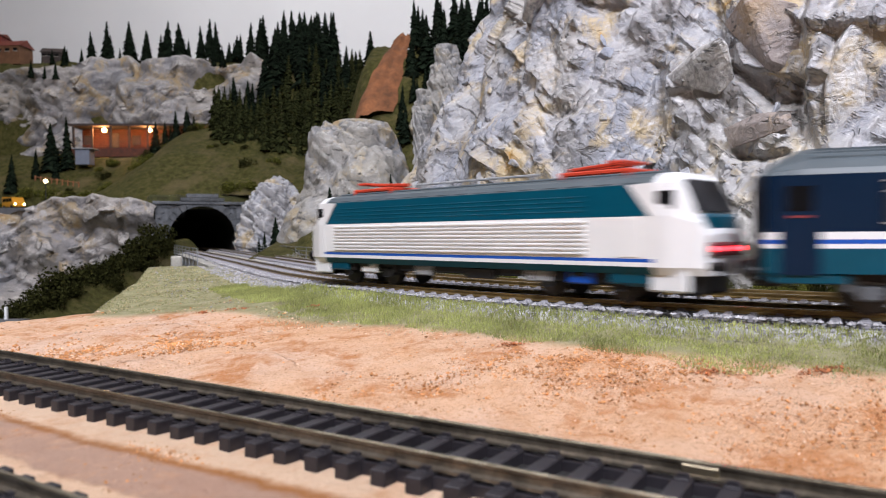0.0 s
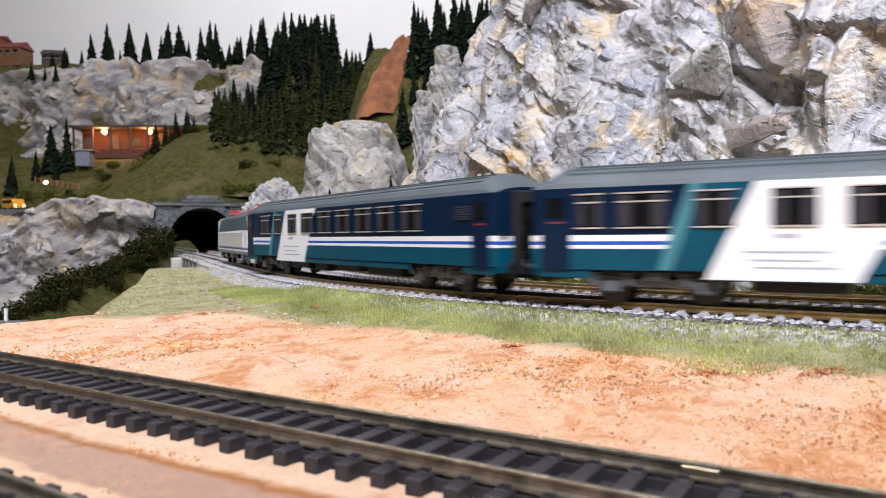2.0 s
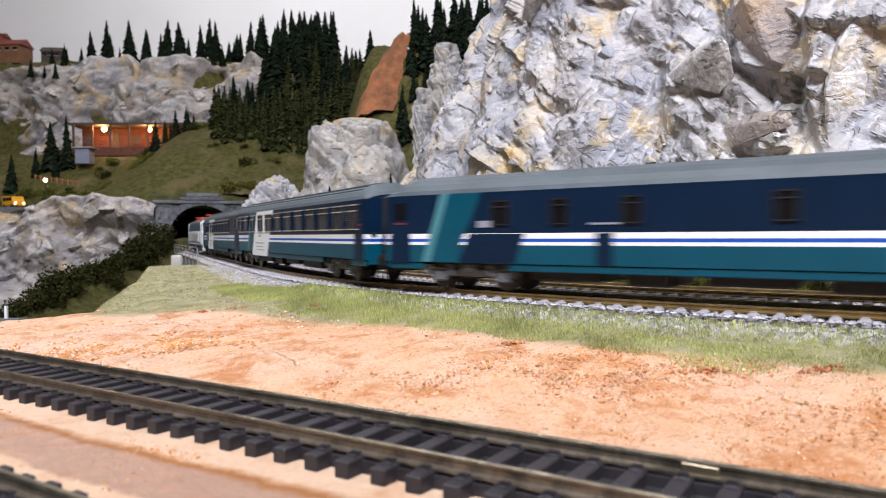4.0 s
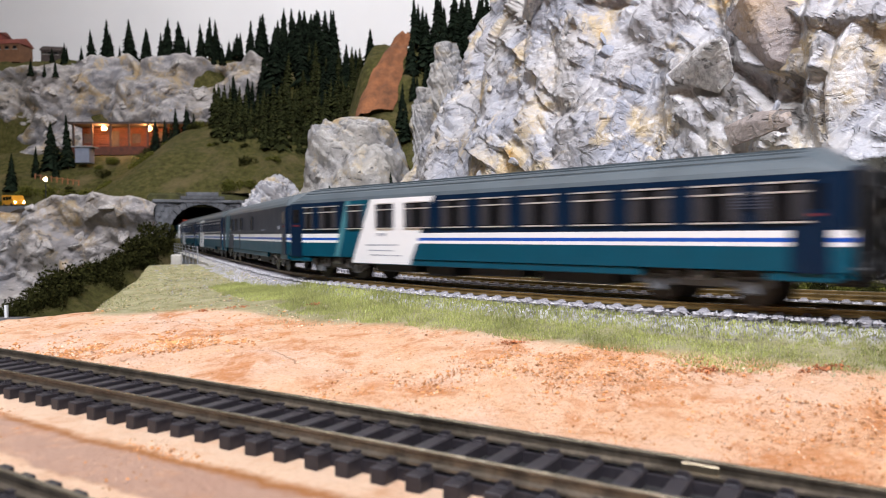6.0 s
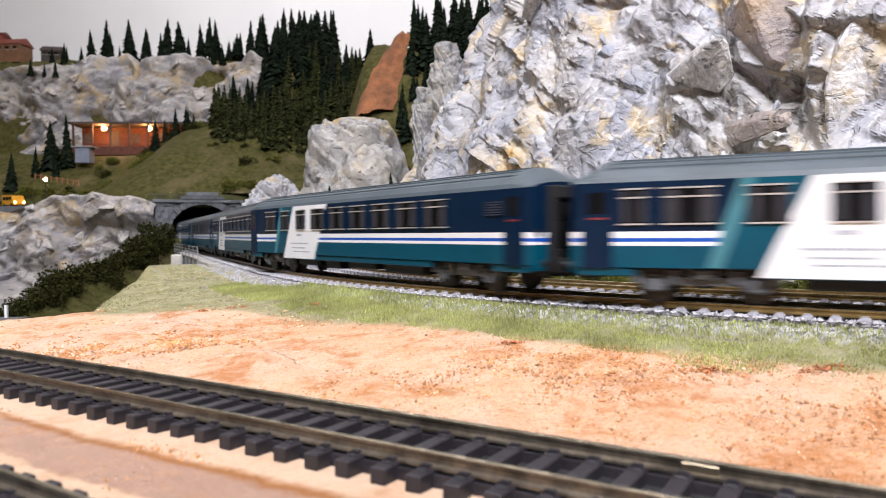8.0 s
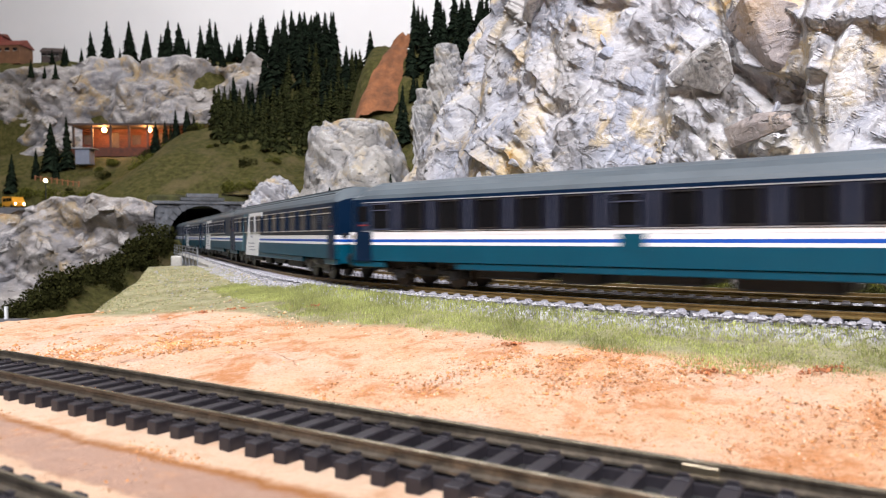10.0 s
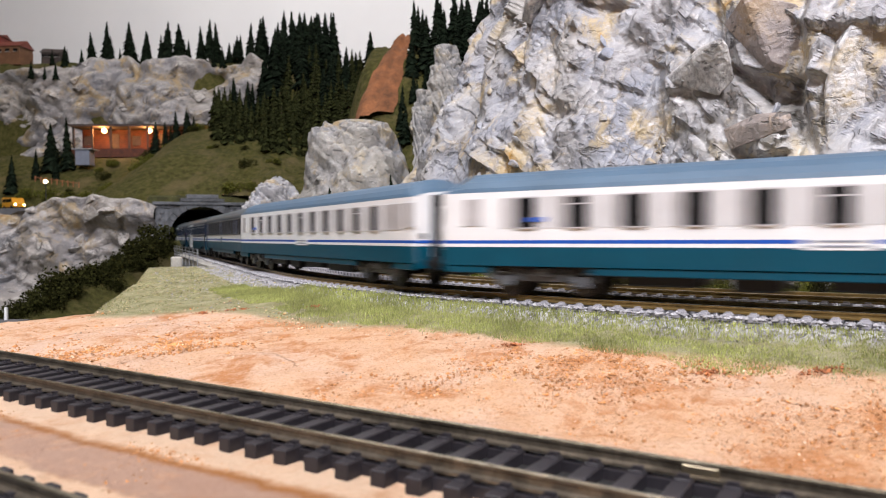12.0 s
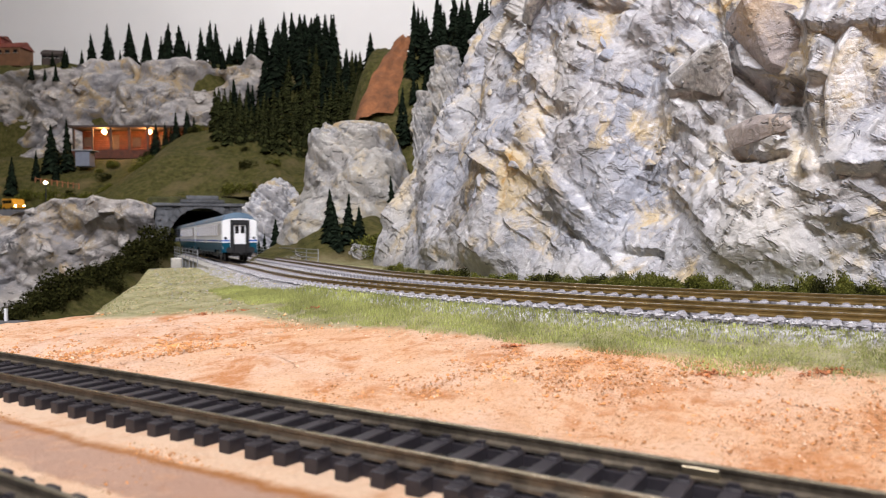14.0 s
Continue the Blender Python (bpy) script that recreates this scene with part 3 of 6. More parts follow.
    for k, (cu, cv) in enumerate(((-0.268, 0.041), (-0.264, 0.046), (-0.201, 0.066), (-0.233, 0.058), (-0.124, 0.087), (-0.150, 0.075))):
        i, j = int(np.argmin(abs(V[:, 0] - cv))), int(np.argmin(abs(s - cu)))
        slabs(P[i - 8:i + 9, j - 8:j + 9], 6, (0.005, 0.013), 70 + k, M_ROCK_OCHRE, ob)
    return ob


cliff_main()


def rock_dome(name, c, r, seed, material, label, sizes, top=1.0, rough=1.0, blocks=70, power=0.55):
    rng = np.random.default_rng(seed)
    nu, nv = 180, 110
    th, ph = np.linspace(0, 2 * np.pi, nu), np.linspace(-0.25, 0.5 * np.pi, nv)
    T, F = np.meshgrid(th, ph)
    U, V = T * r[0] * 0.8, F * r[2] * 1.3
    disp = rough * (relief(U, V, rng, sizes) + fbm(np.cos(T) * np.cos(F), np.sin(T) * np.cos(F) + F, 1.6, 3, seed * 1.0) * r[0] * 0.22)
    disp = disp * sstep(0.5 * np.pi, 0.42 * np.pi, F) * np.minimum(1, np.minimum(T, 2 * np.pi - T) * 4)
    disp = disp + 0.004 * saw(T * 0.05 + F * 0.12 + disp, 0.03) * sstep(0.5 * np.pi, 0.42 * np.pi, F)
    k = np.cos(F) ** power * (top + (1 - top) * (1 - np.sin(np.maximum(F, 0))))
    P = np.stack([c[0] + (r[0] + disp) * k * np.cos(T), c[1] + (r[1] + disp) * k * np.sin(T), c[2] + r[2] * np.sin(F) + disp * np.sin(F)], -1)
    ob = sheet(name, P, material, label)
    slabs(P[10:95, 5:175], blocks, (0.06 * r[0] + 0.002, 0.22 * r[0] + 0.004), seed + 50, material, ob)
    return ob


MID = [(0.09, 0.35, 0.3), (0.035, 0.35, 0.35), (0.013, 0.35, 0.4)]
rock_dome("rock_knoll", (-0.118, 0.97, 0.0), (0.106, 0.105, 0.192), 3, M_ROCK_KNOLL, "pale grey plaster rock knoll beside the bridge", MID, 0.55, 0.62, 16, 0.25)
rock_dome("rock_knoll", (-0.272, 1.13, 0.02), (0.068, 0.05, 0.105), 5, M_ROCK, "small grey plaster rock beside the tunnel", MID, 0.7, 0.9, 30)
rock_dome("rock_knoll", (0.006, 1.10, 0.20), (0.030, 0.035, 0.130), 8, M_ROCK_KNOLL, "buff rock ledge under the ridge spruces", MID, 0.8, 0.7, 12, 0.3)
rock_dome("rock_knoll", (-0.032, 1.07, 0.14), (0.022, 0.03, 0.115), 9, M_ROCK_KNOLL, "buff rock step beside the landslide scar", MID, 0.8, 0.7, 12, 0.3)
rock_dome("boulder", (-0.0915, 0.80, 0.004), (0.016, 0.014, 0.020), 10, M_ROCK_KNOLL, "pale rounded boulder at the trackside", [(0.02, 0.3, 0.3), (0.008, 0.3, 0.3)], 0.9, 0.6, 0)


def cliff_wall(name, x0, x1, y, z0, z1, lean, seed, label, rise, crown, bold=1.0):
    rng = np.random.default_rng(seed)
    nu, nv = 220, 90
    U, V = np.meshgrid(np.linspace(x0, x1, nu), np.linspace(0, 1, nv))
    H = z1 - z0
    top = (np.interp(U, *crown) - z0) / H + rise * fbm(U, U * 0, 9, 4, seed * 0.7)
    up = np.minimum(V / 0.85, 1)
    back = np.clip((V - 0.85) / 0.15, 0, 1) * 0.14
    disp = relief(U, up * H + back, rng, [(0.15, 0.6, 0.25), (0.055, 0.55, 0.4), (0.02, 0.5, 0.5)])
    disp = bold * (disp - disp.mean())
    disp = disp + 0.018 * np.sin(U * 23 + seed)
    disp = disp + 0.007 * saw(U * 0.6 + up * H + 0.05 * disp, 0.045)
    P = np.stack([U, y + lean * up + back - disp, z0 + H * up * top + 0.2 * disp - back * 0.25], -1)
    ob = sheet(name, P, M_ROCK_FAR, label)
    slabs(P[6:76, 5:215], 110, (0.02, 0.06), seed + 60, M_ROCK_FAR, ob)
    return ob


cliff_wall("rock_wall", -1.35, -0.478, 1.12, -0.12, 0.076, 0.07, 11, "grey plaster rock wall below the road", 0.05,
           ([-1.35, -0.75, -0.66, -0.61, -0.56, -0.53, -0.49, -0.455], [0.080, 0.082, 0.088, 0.094, 0.098, 0.098, 0.090, 0.08]), 1.25)
cliff_wall("rock_wall", -1.75, -0.46, 1.87, 0.19, 0.535, 0.08, 13, "far grey plaster cliff under the forest edge", 0.05,
           ([-1.75, -1.13, -1.02, -0.965, -0.88, -0.84, -0.72, -0.52, -0.46], [0.50, 0.488, 0.486, 0.520, 0.540, 0.518, 0.530, 0.535, 0.50]), 1.2)
# ---- tracks ----
def rail_mesh(name, pts, heads, side, gauge, z_top, height, mats, parent, flange=0.0012):
    """An I-shaped rail swept along a line; the head is a narrow band."""
    hw, fw = 0.00052, flange
    prof = [(-fw, -height), (fw, -height), (fw, -height + 0.0004), (0.0003, -height + 0.0007), (0.0003, -0.0008), (hw, -0.0006), (hw, -0.0001), (hw * 0.7, 0),
            (-hw * 0.7, 0), (-hw, -0.0001), (-hw, -0.0006), (-0.0003, -0.0008), (-0.0003, -height + 0.0007), (-fw, -height + 0.0004)]
    k = len(prof)
    V, F, mi = [], [], []
    for (x, y), h in zip(pts, heads):
        nx, ny = -math.cos(h), -math.sin(h)
        for o, z in prof:
            o += side * (gauge / 2 + hw)
            V.append((x + nx * o, y + ny * o, z_top + z))
    for i in range(len(pts) - 1):
        for j in range(k):
            a, b = i * k + j, i * k + (j + 1) % k
            F.append((a, b, b + k, a + k))
            mi.append(1 if j in (6, 7, 8) else 0)
    me = bpy.data.meshes.new(name)
    me.from_pydata(V, [], F)
    for m in mats:
        me.materials.append(m)
    me.polygons.foreach_set("material_index", mi)
    ob = new(name, me)
    ob.parent = parent
    return ob


def sleeper_mesh(name, half, wide, z0, z1, mat, chair):
    bm = bmesh.new()
    box(bm, -wide / 2, wide / 2, -half, half, z0, z1, 0, 0.00018)
    for g in (-1, 1):
        for o in (-0.0014, 0.0014):
            y = g * 0.00877 + o
            box(bm, -wide * 0.28, wide * 0.28, y - 0.00045, y + 0.00045, z1, z1 + chair, 0)
        box(bm, -wide * 0.42, wide * 0.42, g * 0.00877 - 0.0029, g * 0.00877 + 0.0029, z1 - 0.0001, z1 + chair * 0.38, 0, 0.0001)
        for o in (-0.0023, 0.0023):
            for e in (-0.26, 0.26):
                rod(bm, (wide * e, g * 0.00877 + o, z1), (wide * e, g * 0.00877 + o, z1 + chair * 0.8), 0.00022, 5)
    me = bpy.data.meshes.new(name)
    bm.to_mesh(me)
    bm.free()
    me.materials.append(mat)
    return me


M_DARK_BED = paint("dark_bed_fill", (0.013, 0.012, 0.012), 0.9, 0.4, 700, bump=0.0006)
M_RAIL_GLINT = paint("rail_glint_metal", (0.34, 0.29, 0.20), 0.42, 0.1, 300, 1.0)


def straight_track(name, off, label, s0, s1, phase):
    tr = tagged(empty(name), label, "track", group="near tracks")
    ts = np.linspace(s0, s1, 60)
    pts = [(NEAR_N[0] * off + NEAR_T[0] * t, NEAR_N[1] * off + NEAR_T[1] * t) for t in ts]
    for side in (1, -1):
        rail_mesh("rail", pts, [NEAR_ANG] * len(ts), side, 0.0165, 0.0, 0.0025, (M_RAIL_OLD, M_RAIL_TOP), tr)
    # webs under the rails, and between them a dark strip that blackens the gaps
    for o in (-0.00877, 0.00877, 0.0):
        bm = bmesh.new()
        w, z = (0.0017, -0.0031) if o else (0.0066, -0.0047)
        vs = [bm.verts.new((NEAR_N[0] * (off + o + a) + NEAR_T[0] * t, NEAR_N[1] * (off + o + a) + NEAR_T[1] * t, zz)) for t in (s0, s1) for a, zz in ((-w, -0.0056), (w, -0.0056), (w, z), (-w, z))]
        for f in ((0, 1, 5, 4), (1, 2, 6, 5), (2, 3, 7, 6), (3, 0, 4, 7), (0, 3, 2, 1), (4, 5, 6, 7)):
            bm.faces.new([vs[i] for i in f])
        bmesh.ops.recalc_face_normals(bm, faces=bm.faces[:])
        part("web" if o else "dark_strip", bm, M_TIE_NEAR if o else M_DARK_BED, tr)
    if phase == 0.0:                                   # a small metal block added on the rail to imitate a lamp's glint
        for side, t in ((-1, 0.0237),):
            bm = bmesh.new()
            box(bm, -0.0028, 0.0028, -0.00075, 0.00075, -0.0024, -0.0006, 0, 0.00015)
            j = part("rail_glint", bm, M_RAIL_GLINT, tr, "small metal block standing in for a glint on the rail")
            o = off - side * 0.00877
            j.matrix_local = Matrix.Translation((NEAR_N[0] * o + NEAR_T[0] * t, NEAR_N[1] * o + NEAR_T[1] * t, 0)) @ Matrix.Rotation(NEAR_ANG + math.pi / 2, 4, "Z")
    me = sleeper_mesh("sleeper", 0.0142, 0.0029, -0.0070, -0.0025, M_TIE_NEAR, 0.0007)
    t = s0 + phase
    while t < s1:
        m = Matrix.Translation((NEAR_N[0] * off + NEAR_T[0] * t, NEAR_N[1] * off + NEAR_T[1] * t, 0)) @ Matrix.Rotation(NEAR_ANG + math.pi / 2, 4, "Z")
        same("sleeper", me, m @ pose(0, random.uniform(-0.0002, 0.0002), 0, 0, 0, random.uniform(-1, 1)), tr)
        t += 0.00711
    return tr


straight_track("railway_track", NEAR_OFF, "weathered brown rails on black plastic sleepers in sand", -0.55, 0.75, 0.0)
straight_track("railway_track", NEAR_OFF - 0.0580, "brown rails on black sleepers at the sand's edge", -0.4, 0.35, 0.002)


def curved_track(off, label):
    tr = tagged(empty("railway_track"), label, "track", group="curved double track")
    ss = np.concatenate([np.linspace(-3.4, -0.7, 40), np.linspace(-0.69, 1.1, 150), np.linspace(1.12, 3.4, 60)])
    x, y, h = on_line(ss, off)
    for side in (1, -1):
        rail_mesh("rail", list(zip(x, y)), h, side, 0.0165, Z_FAR, 0.0021, (M_RAIL, M_RAIL_TOP), tr)
    me = sleeper_mesh("sleeper", 0.0150, 0.0030, -0.0040 + Z_FAR, Z_FAR - 0.0021, M_TIE_FAR, 0.0006)
    for s in np.arange(-0.42, 0.92, 0.0069):
        x, y, h = on_line(s, off)
        same("sleeper", me, Matrix.Translation((float(x), float(y), 0)) @ Matrix.Rotation(float(h) + math.pi / 2, 4, "Z"), tr)
    return tr


curved_track(0.0, "curved track with brown rails on pale sleepers in ballast")
curved_track(-APART, "rear curved track with brown rails on pale sleepers")
# ---- train ----
PITCH = 0.2711
C_LEN = 0.2640
W2 = 0.0163
L_LEN = 0.2040
M_CURTAIN = paint("grey_curtain", (0.022, 0.021, 0.026), 0.8, 0.25, 300)
M_TEAL_LIGHT = paint("pale_teal_stripe", (0.06, 0.20, 0.24), 0.35, 0.05, 60)
M_LETTER = paint("grey_lettering", (0.24, 0.26, 0.32), 0.5, 0.05, 60)
M_WHEEL = paint("dark_steel_wheel", (0.06, 0.055, 0.05), 0.4, 0.2, 150, 0.7)
M_RUBBER = paint("black_rubber", (0.006, 0.006, 0.007), 0.75, 0.2, 150)
M_TAIL = glow("red_tail_light", (1.0, 0.03, 0.04), 9.0)
M_REDSIGN = paint("red_sign", (0.16, 0.02, 0.025), 0.5, 0.05, 60)
M_GREY = paint("mid_grey_paint", (0.30, 0.31, 0.32), 0.45, 0.1, 60)
M_BAND = paint("smoked_window_band", (0.007, 0.009, 0.020), 0.2, 0.15, 60, specular=0.25)
M_PILLAR = paint("blue_grey_pillar", (0.045, 0.055, 0.085), 0.4, 0.1, 120)
M_PALE = paint("pale_blind", (0.44, 0.43, 0.44), 0.4, 0.1, 120)


def loft(bm, stations, mats, end_mat):
    """Skin a row of cross-sections; each is (x, [(y, z), ...]) with as many points as the others."""
    rows = [[bm.verts.new((x, y, z)) for y, z in sec] for x, sec in stations]
    n = len(rows[0])
    for a, b in zip(rows, rows[1:]):
        for i in range(n):
            f = bm.faces.new((a[i], a[(i + 1) % n], b[(i + 1) % n], b[i]))
            f.material_index = mats[i]
    for r in (rows[0], rows[-1]):
        f = bm.faces.new(r)
        f.material_index = end_mat
    bmesh.ops.recalc_face_normals(bm, faces=bm.faces[:])


LEVELS = [(0.0, 0.0116, 0), (0.0, 0.0184, 1), (0.0, 0.0196, 2), (0.0, 0.0208, 1), (0.0, 0.0228, 3), (0.0002, 0.0382, 4), (0.0009, 0.0398, 4), (0.0030, 0.0421, 4),
          (0.0062, 0.0441, 4), (0.0095, 0.0453, 4), (0.0130, 0.0460, 4)]


def coach_section(drop, inset):
    half = [(W2 - inset - dy, z - (drop * (z - 0.0382) / 0.0078 if z > 0.0382 else 0)) for dy, z, _ in LEVELS]
    return half + [(-y, z) for y, z in half[::-1]]


def plate(bm, quad, y0, y1, side, mat=0):
    """A thin slanting plate on a coach's side: quad of (u, z), between two depths."""
    vs = [[bm.verts.new((u, side * y, z)) for u, z in quad] for y in (y0, y1)]
    fs = [bm.faces.new(vs[0]), bm.faces.new(vs[1])] + [bm.faces.new((vs[0][i], vs[0][(i + 1) % 4], vs[1][(i + 1) % 4], vs[1][i])) for i in range(4)]
    for f in fs:
        f.material_index = mat
    bmesh.ops.recalc_face_normals(bm, faces=bm.faces[:])


def coach_window(car, side, u, w, z0=0.0252, z1=0.0358, frame_mat=None, blind=True, y=None, transom=True):
    y = W2 + 0.00035 if y is None else y
    bm = bmesh.new()
    box(bm, u - w / 2, u + w / 2, min(side * (y - 0.0009), side * y), max(side * (y - 0.0009), side * y), z0, z1, 0, 0.0001)
    if blind:
        for a, b in ((u - w / 2 + 0.0006, u - w * 0.20), (u + w * 0.20, u + w / 2 - 0.0006)):
            box(bm, a, b, min(side * y, side * (y + 0.00006)), max(side * y, side * (y + 0.00006)), z0 + 0.0005, z1 - 0.0005, 1)
    win = part("window", bm, (M_GLASS, M_CURTAIN), car)
    bm = bmesh.new()
    e, ya, yb = 0.00042, side * (y - 0.0002), side * (y + 0.00028)
    ya, yb = min(ya, yb), max(ya, yb)
    zt = z1 - (z1 - z0) * 0.24
    bars = [(u - w / 2 - e, u + w / 2 + e, z1 - e * 0.2, z1 + e), (u - w / 2 - e, u + w / 2 + e, z0 - e, z0 + e * 0.2)]
    if transom:
        bars.append((u - w / 2, u + w / 2, zt - e * 0.6, zt + e * 0.6))
    for a, b, c, d in bars:
        box(bm, a, b, ya, yb, c, d)
    fr = part("window_frame", bm, frame_mat or M_SILVER, win, "thin silver window frame")
    bm = bmesh.new()
    for a, b in ((u - w / 2 - e, u - w / 2 + e * 0.4), (u + w / 2 - e * 0.4, u + w / 2 + e)):
        box(bm, a, b, ya, yb, z0 + e * 0.2, z1 - e * 0.2)
    part("window_edge", bm, M_NAVY if frame_mat is None else frame_mat, win)


def bogie(car, x, mat=None):
    bm = bmesh.new()
    box(bm, -0.004, 0.004, -0.0095, 0.0095, 0.0045, 0.0085, 0, 0.0005)
    bg = part("bogie", bm, M_BLACK, car)
    for sy in (-1, 1):
        bm = bmesh.new()
        y0, y1 = sorted((sy * 0.0108, sy * 0.0124))
        prof = [(-0.021, 0.0066), (-0.017, 0.0088), (-0.006, 0.0078), (0.006, 0.0078), (0.017, 0.0088), (0.021, 0.0066), (0.017, 0.0042), (0.008, 0.0054), (-0.008, 0.0054), (-0.017, 0.0042)]
        a = [bm.verts.new((px, y0, pz)) for px, pz in prof]
        b = [bm.verts.new((px, y1, pz)) for px, pz in prof]
        bm.faces.new(a)
        bm.faces.new(b[::-1])
        for i in range(len(prof)):
            bm.faces.new((a[i], b[i], b[(i + 1) % len(prof)], a[(i + 1) % len(prof)]))
        bmesh.ops.recalc_face_normals(bm, faces=bm.faces[:])
        for cx in (-0.0145, 0.0145):
            box(bm, cx - 0.003, cx + 0.003, *sorted((sy * 0.0124, sy * 0.0138)), 0.0034, 0.0078, 0, 0.0006)
            rod(bm, (cx - 0.0055, sy * 0.0130, 0.006), (cx - 0.0055, sy * 0.0130, 0.0098), 0.0014, 8)
            rod(bm, (cx + 0.0055, sy * 0.0130, 0.006), (cx + 0.0055, sy * 0.0130, 0.0098), 0.0014, 8)
        rod(bm, (-0.003, sy * 0.0130, 0.0088), (0.003, sy * 0.0130, 0.0088), 0.0016, 8)
        part("side_frame", bm, mat or M_BOGIE, bg)
        for cx in (-0.0145, 0.0145):
            bm = bmesh.new()
            rod(bm, (cx, sy * 0.0078, 0.0052), (cx, sy * 0.0102, 0.0052), 0.0052, 20)
            rod(bm, (cx, sy * 0.0072, 0.0052), (cx, sy * 0.0079, 0.0052), 0.0060, 20)
            part("wheel", bm, M_WHEEL, bg)
    bg.location = (x, 0, 0)
    return bg


def coach(kind, label):
    car = tagged(empty("passenger_coach"), label, "coach", group="train coaches")
    L = C_LEN
    upper, roof = (M_WHITE, M_ROOF_BLUE) if kind == "white" else (M_NAVY, M_ROOF)
    h = L / 2
    bm = bmesh.new()
    m = [c for _, _, c in LEVELS]
    mats = m[:-1] + [4] + m[:-1][::-1] + [0]
    loft(bm, [(-h, coach_section(0.0055, 0.0012)), (-h + 0.002, coach_section(0.0040, 0.0004)), (-h + 0.009, coach_section(0.0, 0)), (h - 0.009, coach_section(0.0, 0)),
              (h - 0.002, coach_section(0.0040, 0.0004)), (h, coach_section(0.0055, 0.0012))], mats, 3)
    body = part("body", bm, (M_TEAL, M_WHITE, M_BLUE, upper, roof), car)
    if kind in ("bar", "open"):
        for k in range(-4, 5):                                      # pressed ribs along the roof
            bm = bmesh.new()
            yy = k * 0.0030
            zz = float(np.interp(abs(yy), [0.0, 0.0033, 0.0068, 0.0101, 0.0133], [0.0461, 0.0460, 0.0453, 0.0441, 0.0421]))
            box(bm, -h + 0.012, h - 0.012, yy - 0.00035, yy + 0.00035, zz - 0.0004, zz + 0.00035)
            part("roof_rib", bm, roof, body)
    for a, b in ((-0.073, 0.073), (0.112, h - 0.002), (-h + 0.002, -0.112)):
        for side in (-1, 1):
            bm = bmesh.new()
            y0, y1 = sorted((side * (W2 - 0.0022), side * (W2 - 0.0004)))
            box(bm, a, b, y0, y1, 0.0088, 0.01155, 0, 0.0003)
            part("skirt", bm, M_TEAL, car)
    bm = bmesh.new()
    box(bm, -h + 0.004, h - 0.004, -0.012, 0.012, 0.0095, 0.0114)
    for a, b, c in ((-0.062, -0.030, 0.0050), (-0.022, 0.004, 0.0058), (0.014, 0.030, 0.0048), (0.038, 0.064, 0.0056)):
        box(bm, a, b, -0.0128, 0.0128, c, 0.0094, 0, 0.0006)
    part("underframe", bm, M_BLACK, car)
    for sx in (-1, 1):
        bogie(car, sx * 0.360 * L * 0.965, M_BLACK if kind == "dark" else None)
        bm = bmesh.new()                                            # rubber gangway; door white on white coaches, else black to darken the gap
        x0, x1 = sorted((sx * h, sx * (h + 0.0022)))
        for ya, yb, za, zb in ((-0.0084, -0.0052, 0.0085, 0.0390), (0.0052, 0.0084, 0.0085, 0.0390), (-0.0052, 0.0052, 0.0345, 0.0390), (-0.0052, 0.0052, 0.0085, 0.0170)):
            box(bm, x0, x1, ya, yb, za, zb, 0, 0.0004)
        part("gangway", bm, M_RUBBER, car)
        bm = bmesh.new()
        x0, x1 = sorted((sx * h, sx * (h + 0.0007)))
        box(bm, x0, x1, -0.0051, 0.0051, 0.0171, 0.0344, 0)
        door = part("end_door", bm, M_BLACK if kind != "white" else M_WHITE, car)
        for yy in (-0.0025, 0.0025):
            bm = bmesh.new()
            x0, x1 = sorted((sx * (h + 0.0005), sx * (h + 0.0010)))
            box(bm, x0, x1, yy - 0.0017, yy + 0.0017, 0.0268, 0.0335, 0, 0.0002)
            part("pane", bm, M_GLASS, door)
        for yy in (-0.010, 0.010):
            bm = bmesh.new()
            rod(bm, (sx * (h - 0.001), yy, 0.0118), (sx * (h + 0.0040), yy, 0.0118), 0.0013, 10)
            rod(bm, (sx * (h + 0.0040), yy, 0.0118), (sx * (h + 0.0048), yy, 0.0118), 0.0027, 14)
            part("buffer", bm, M_BLACK, car)
        for yy in (-0.0125, 0.0125):
            bm = bmesh.new()
            rod(bm, (sx * (h - 0.001), yy, 0.0225), (sx * (h + 0.0007), yy, 0.0225), 0.0013, 10)
            part("tail_lamp", bm, M_BLACK, car)
        for z0, z1, mt in ((0.0095, 0.0184, M_TEAL), (0.0184, 0.0228, M_WHITE)):
            for yy in (-1, 1):
                bm = bmesh.new()
                box(bm, *sorted((sx * (h - 0.0004), sx * (h + 0.0003))), *sorted((yy * 0.0086, yy * (W2 - 0.0013))), z0 + 0.0001, z1 - 0.0001)
                part("end_band", bm, mt, car)
        for yy in (-1, 1):
            bm = bmesh.new()
            box(bm, *sorted((sx * (h - 0.0004), sx * (h + 0.0005))), *sorted((yy * 0.0086, yy * (W2 - 0.0013))), 0.0196, 0.0208)
            part("end_stripe", bm, M_BLUE, car)
        bm = bmesh.new()
        rod(bm, (sx * (h - 0.004), 0, 0.0085), (sx * (h + 0.0030), 0, 0.0085), 0.0014, 6)
        box(bm, *sorted((sx * (h - 0.006), sx * (h + 0.001))), -0.008, 0.008, 0.0075, 0.0104)
        part("coupling", bm, M_BLACK, car)
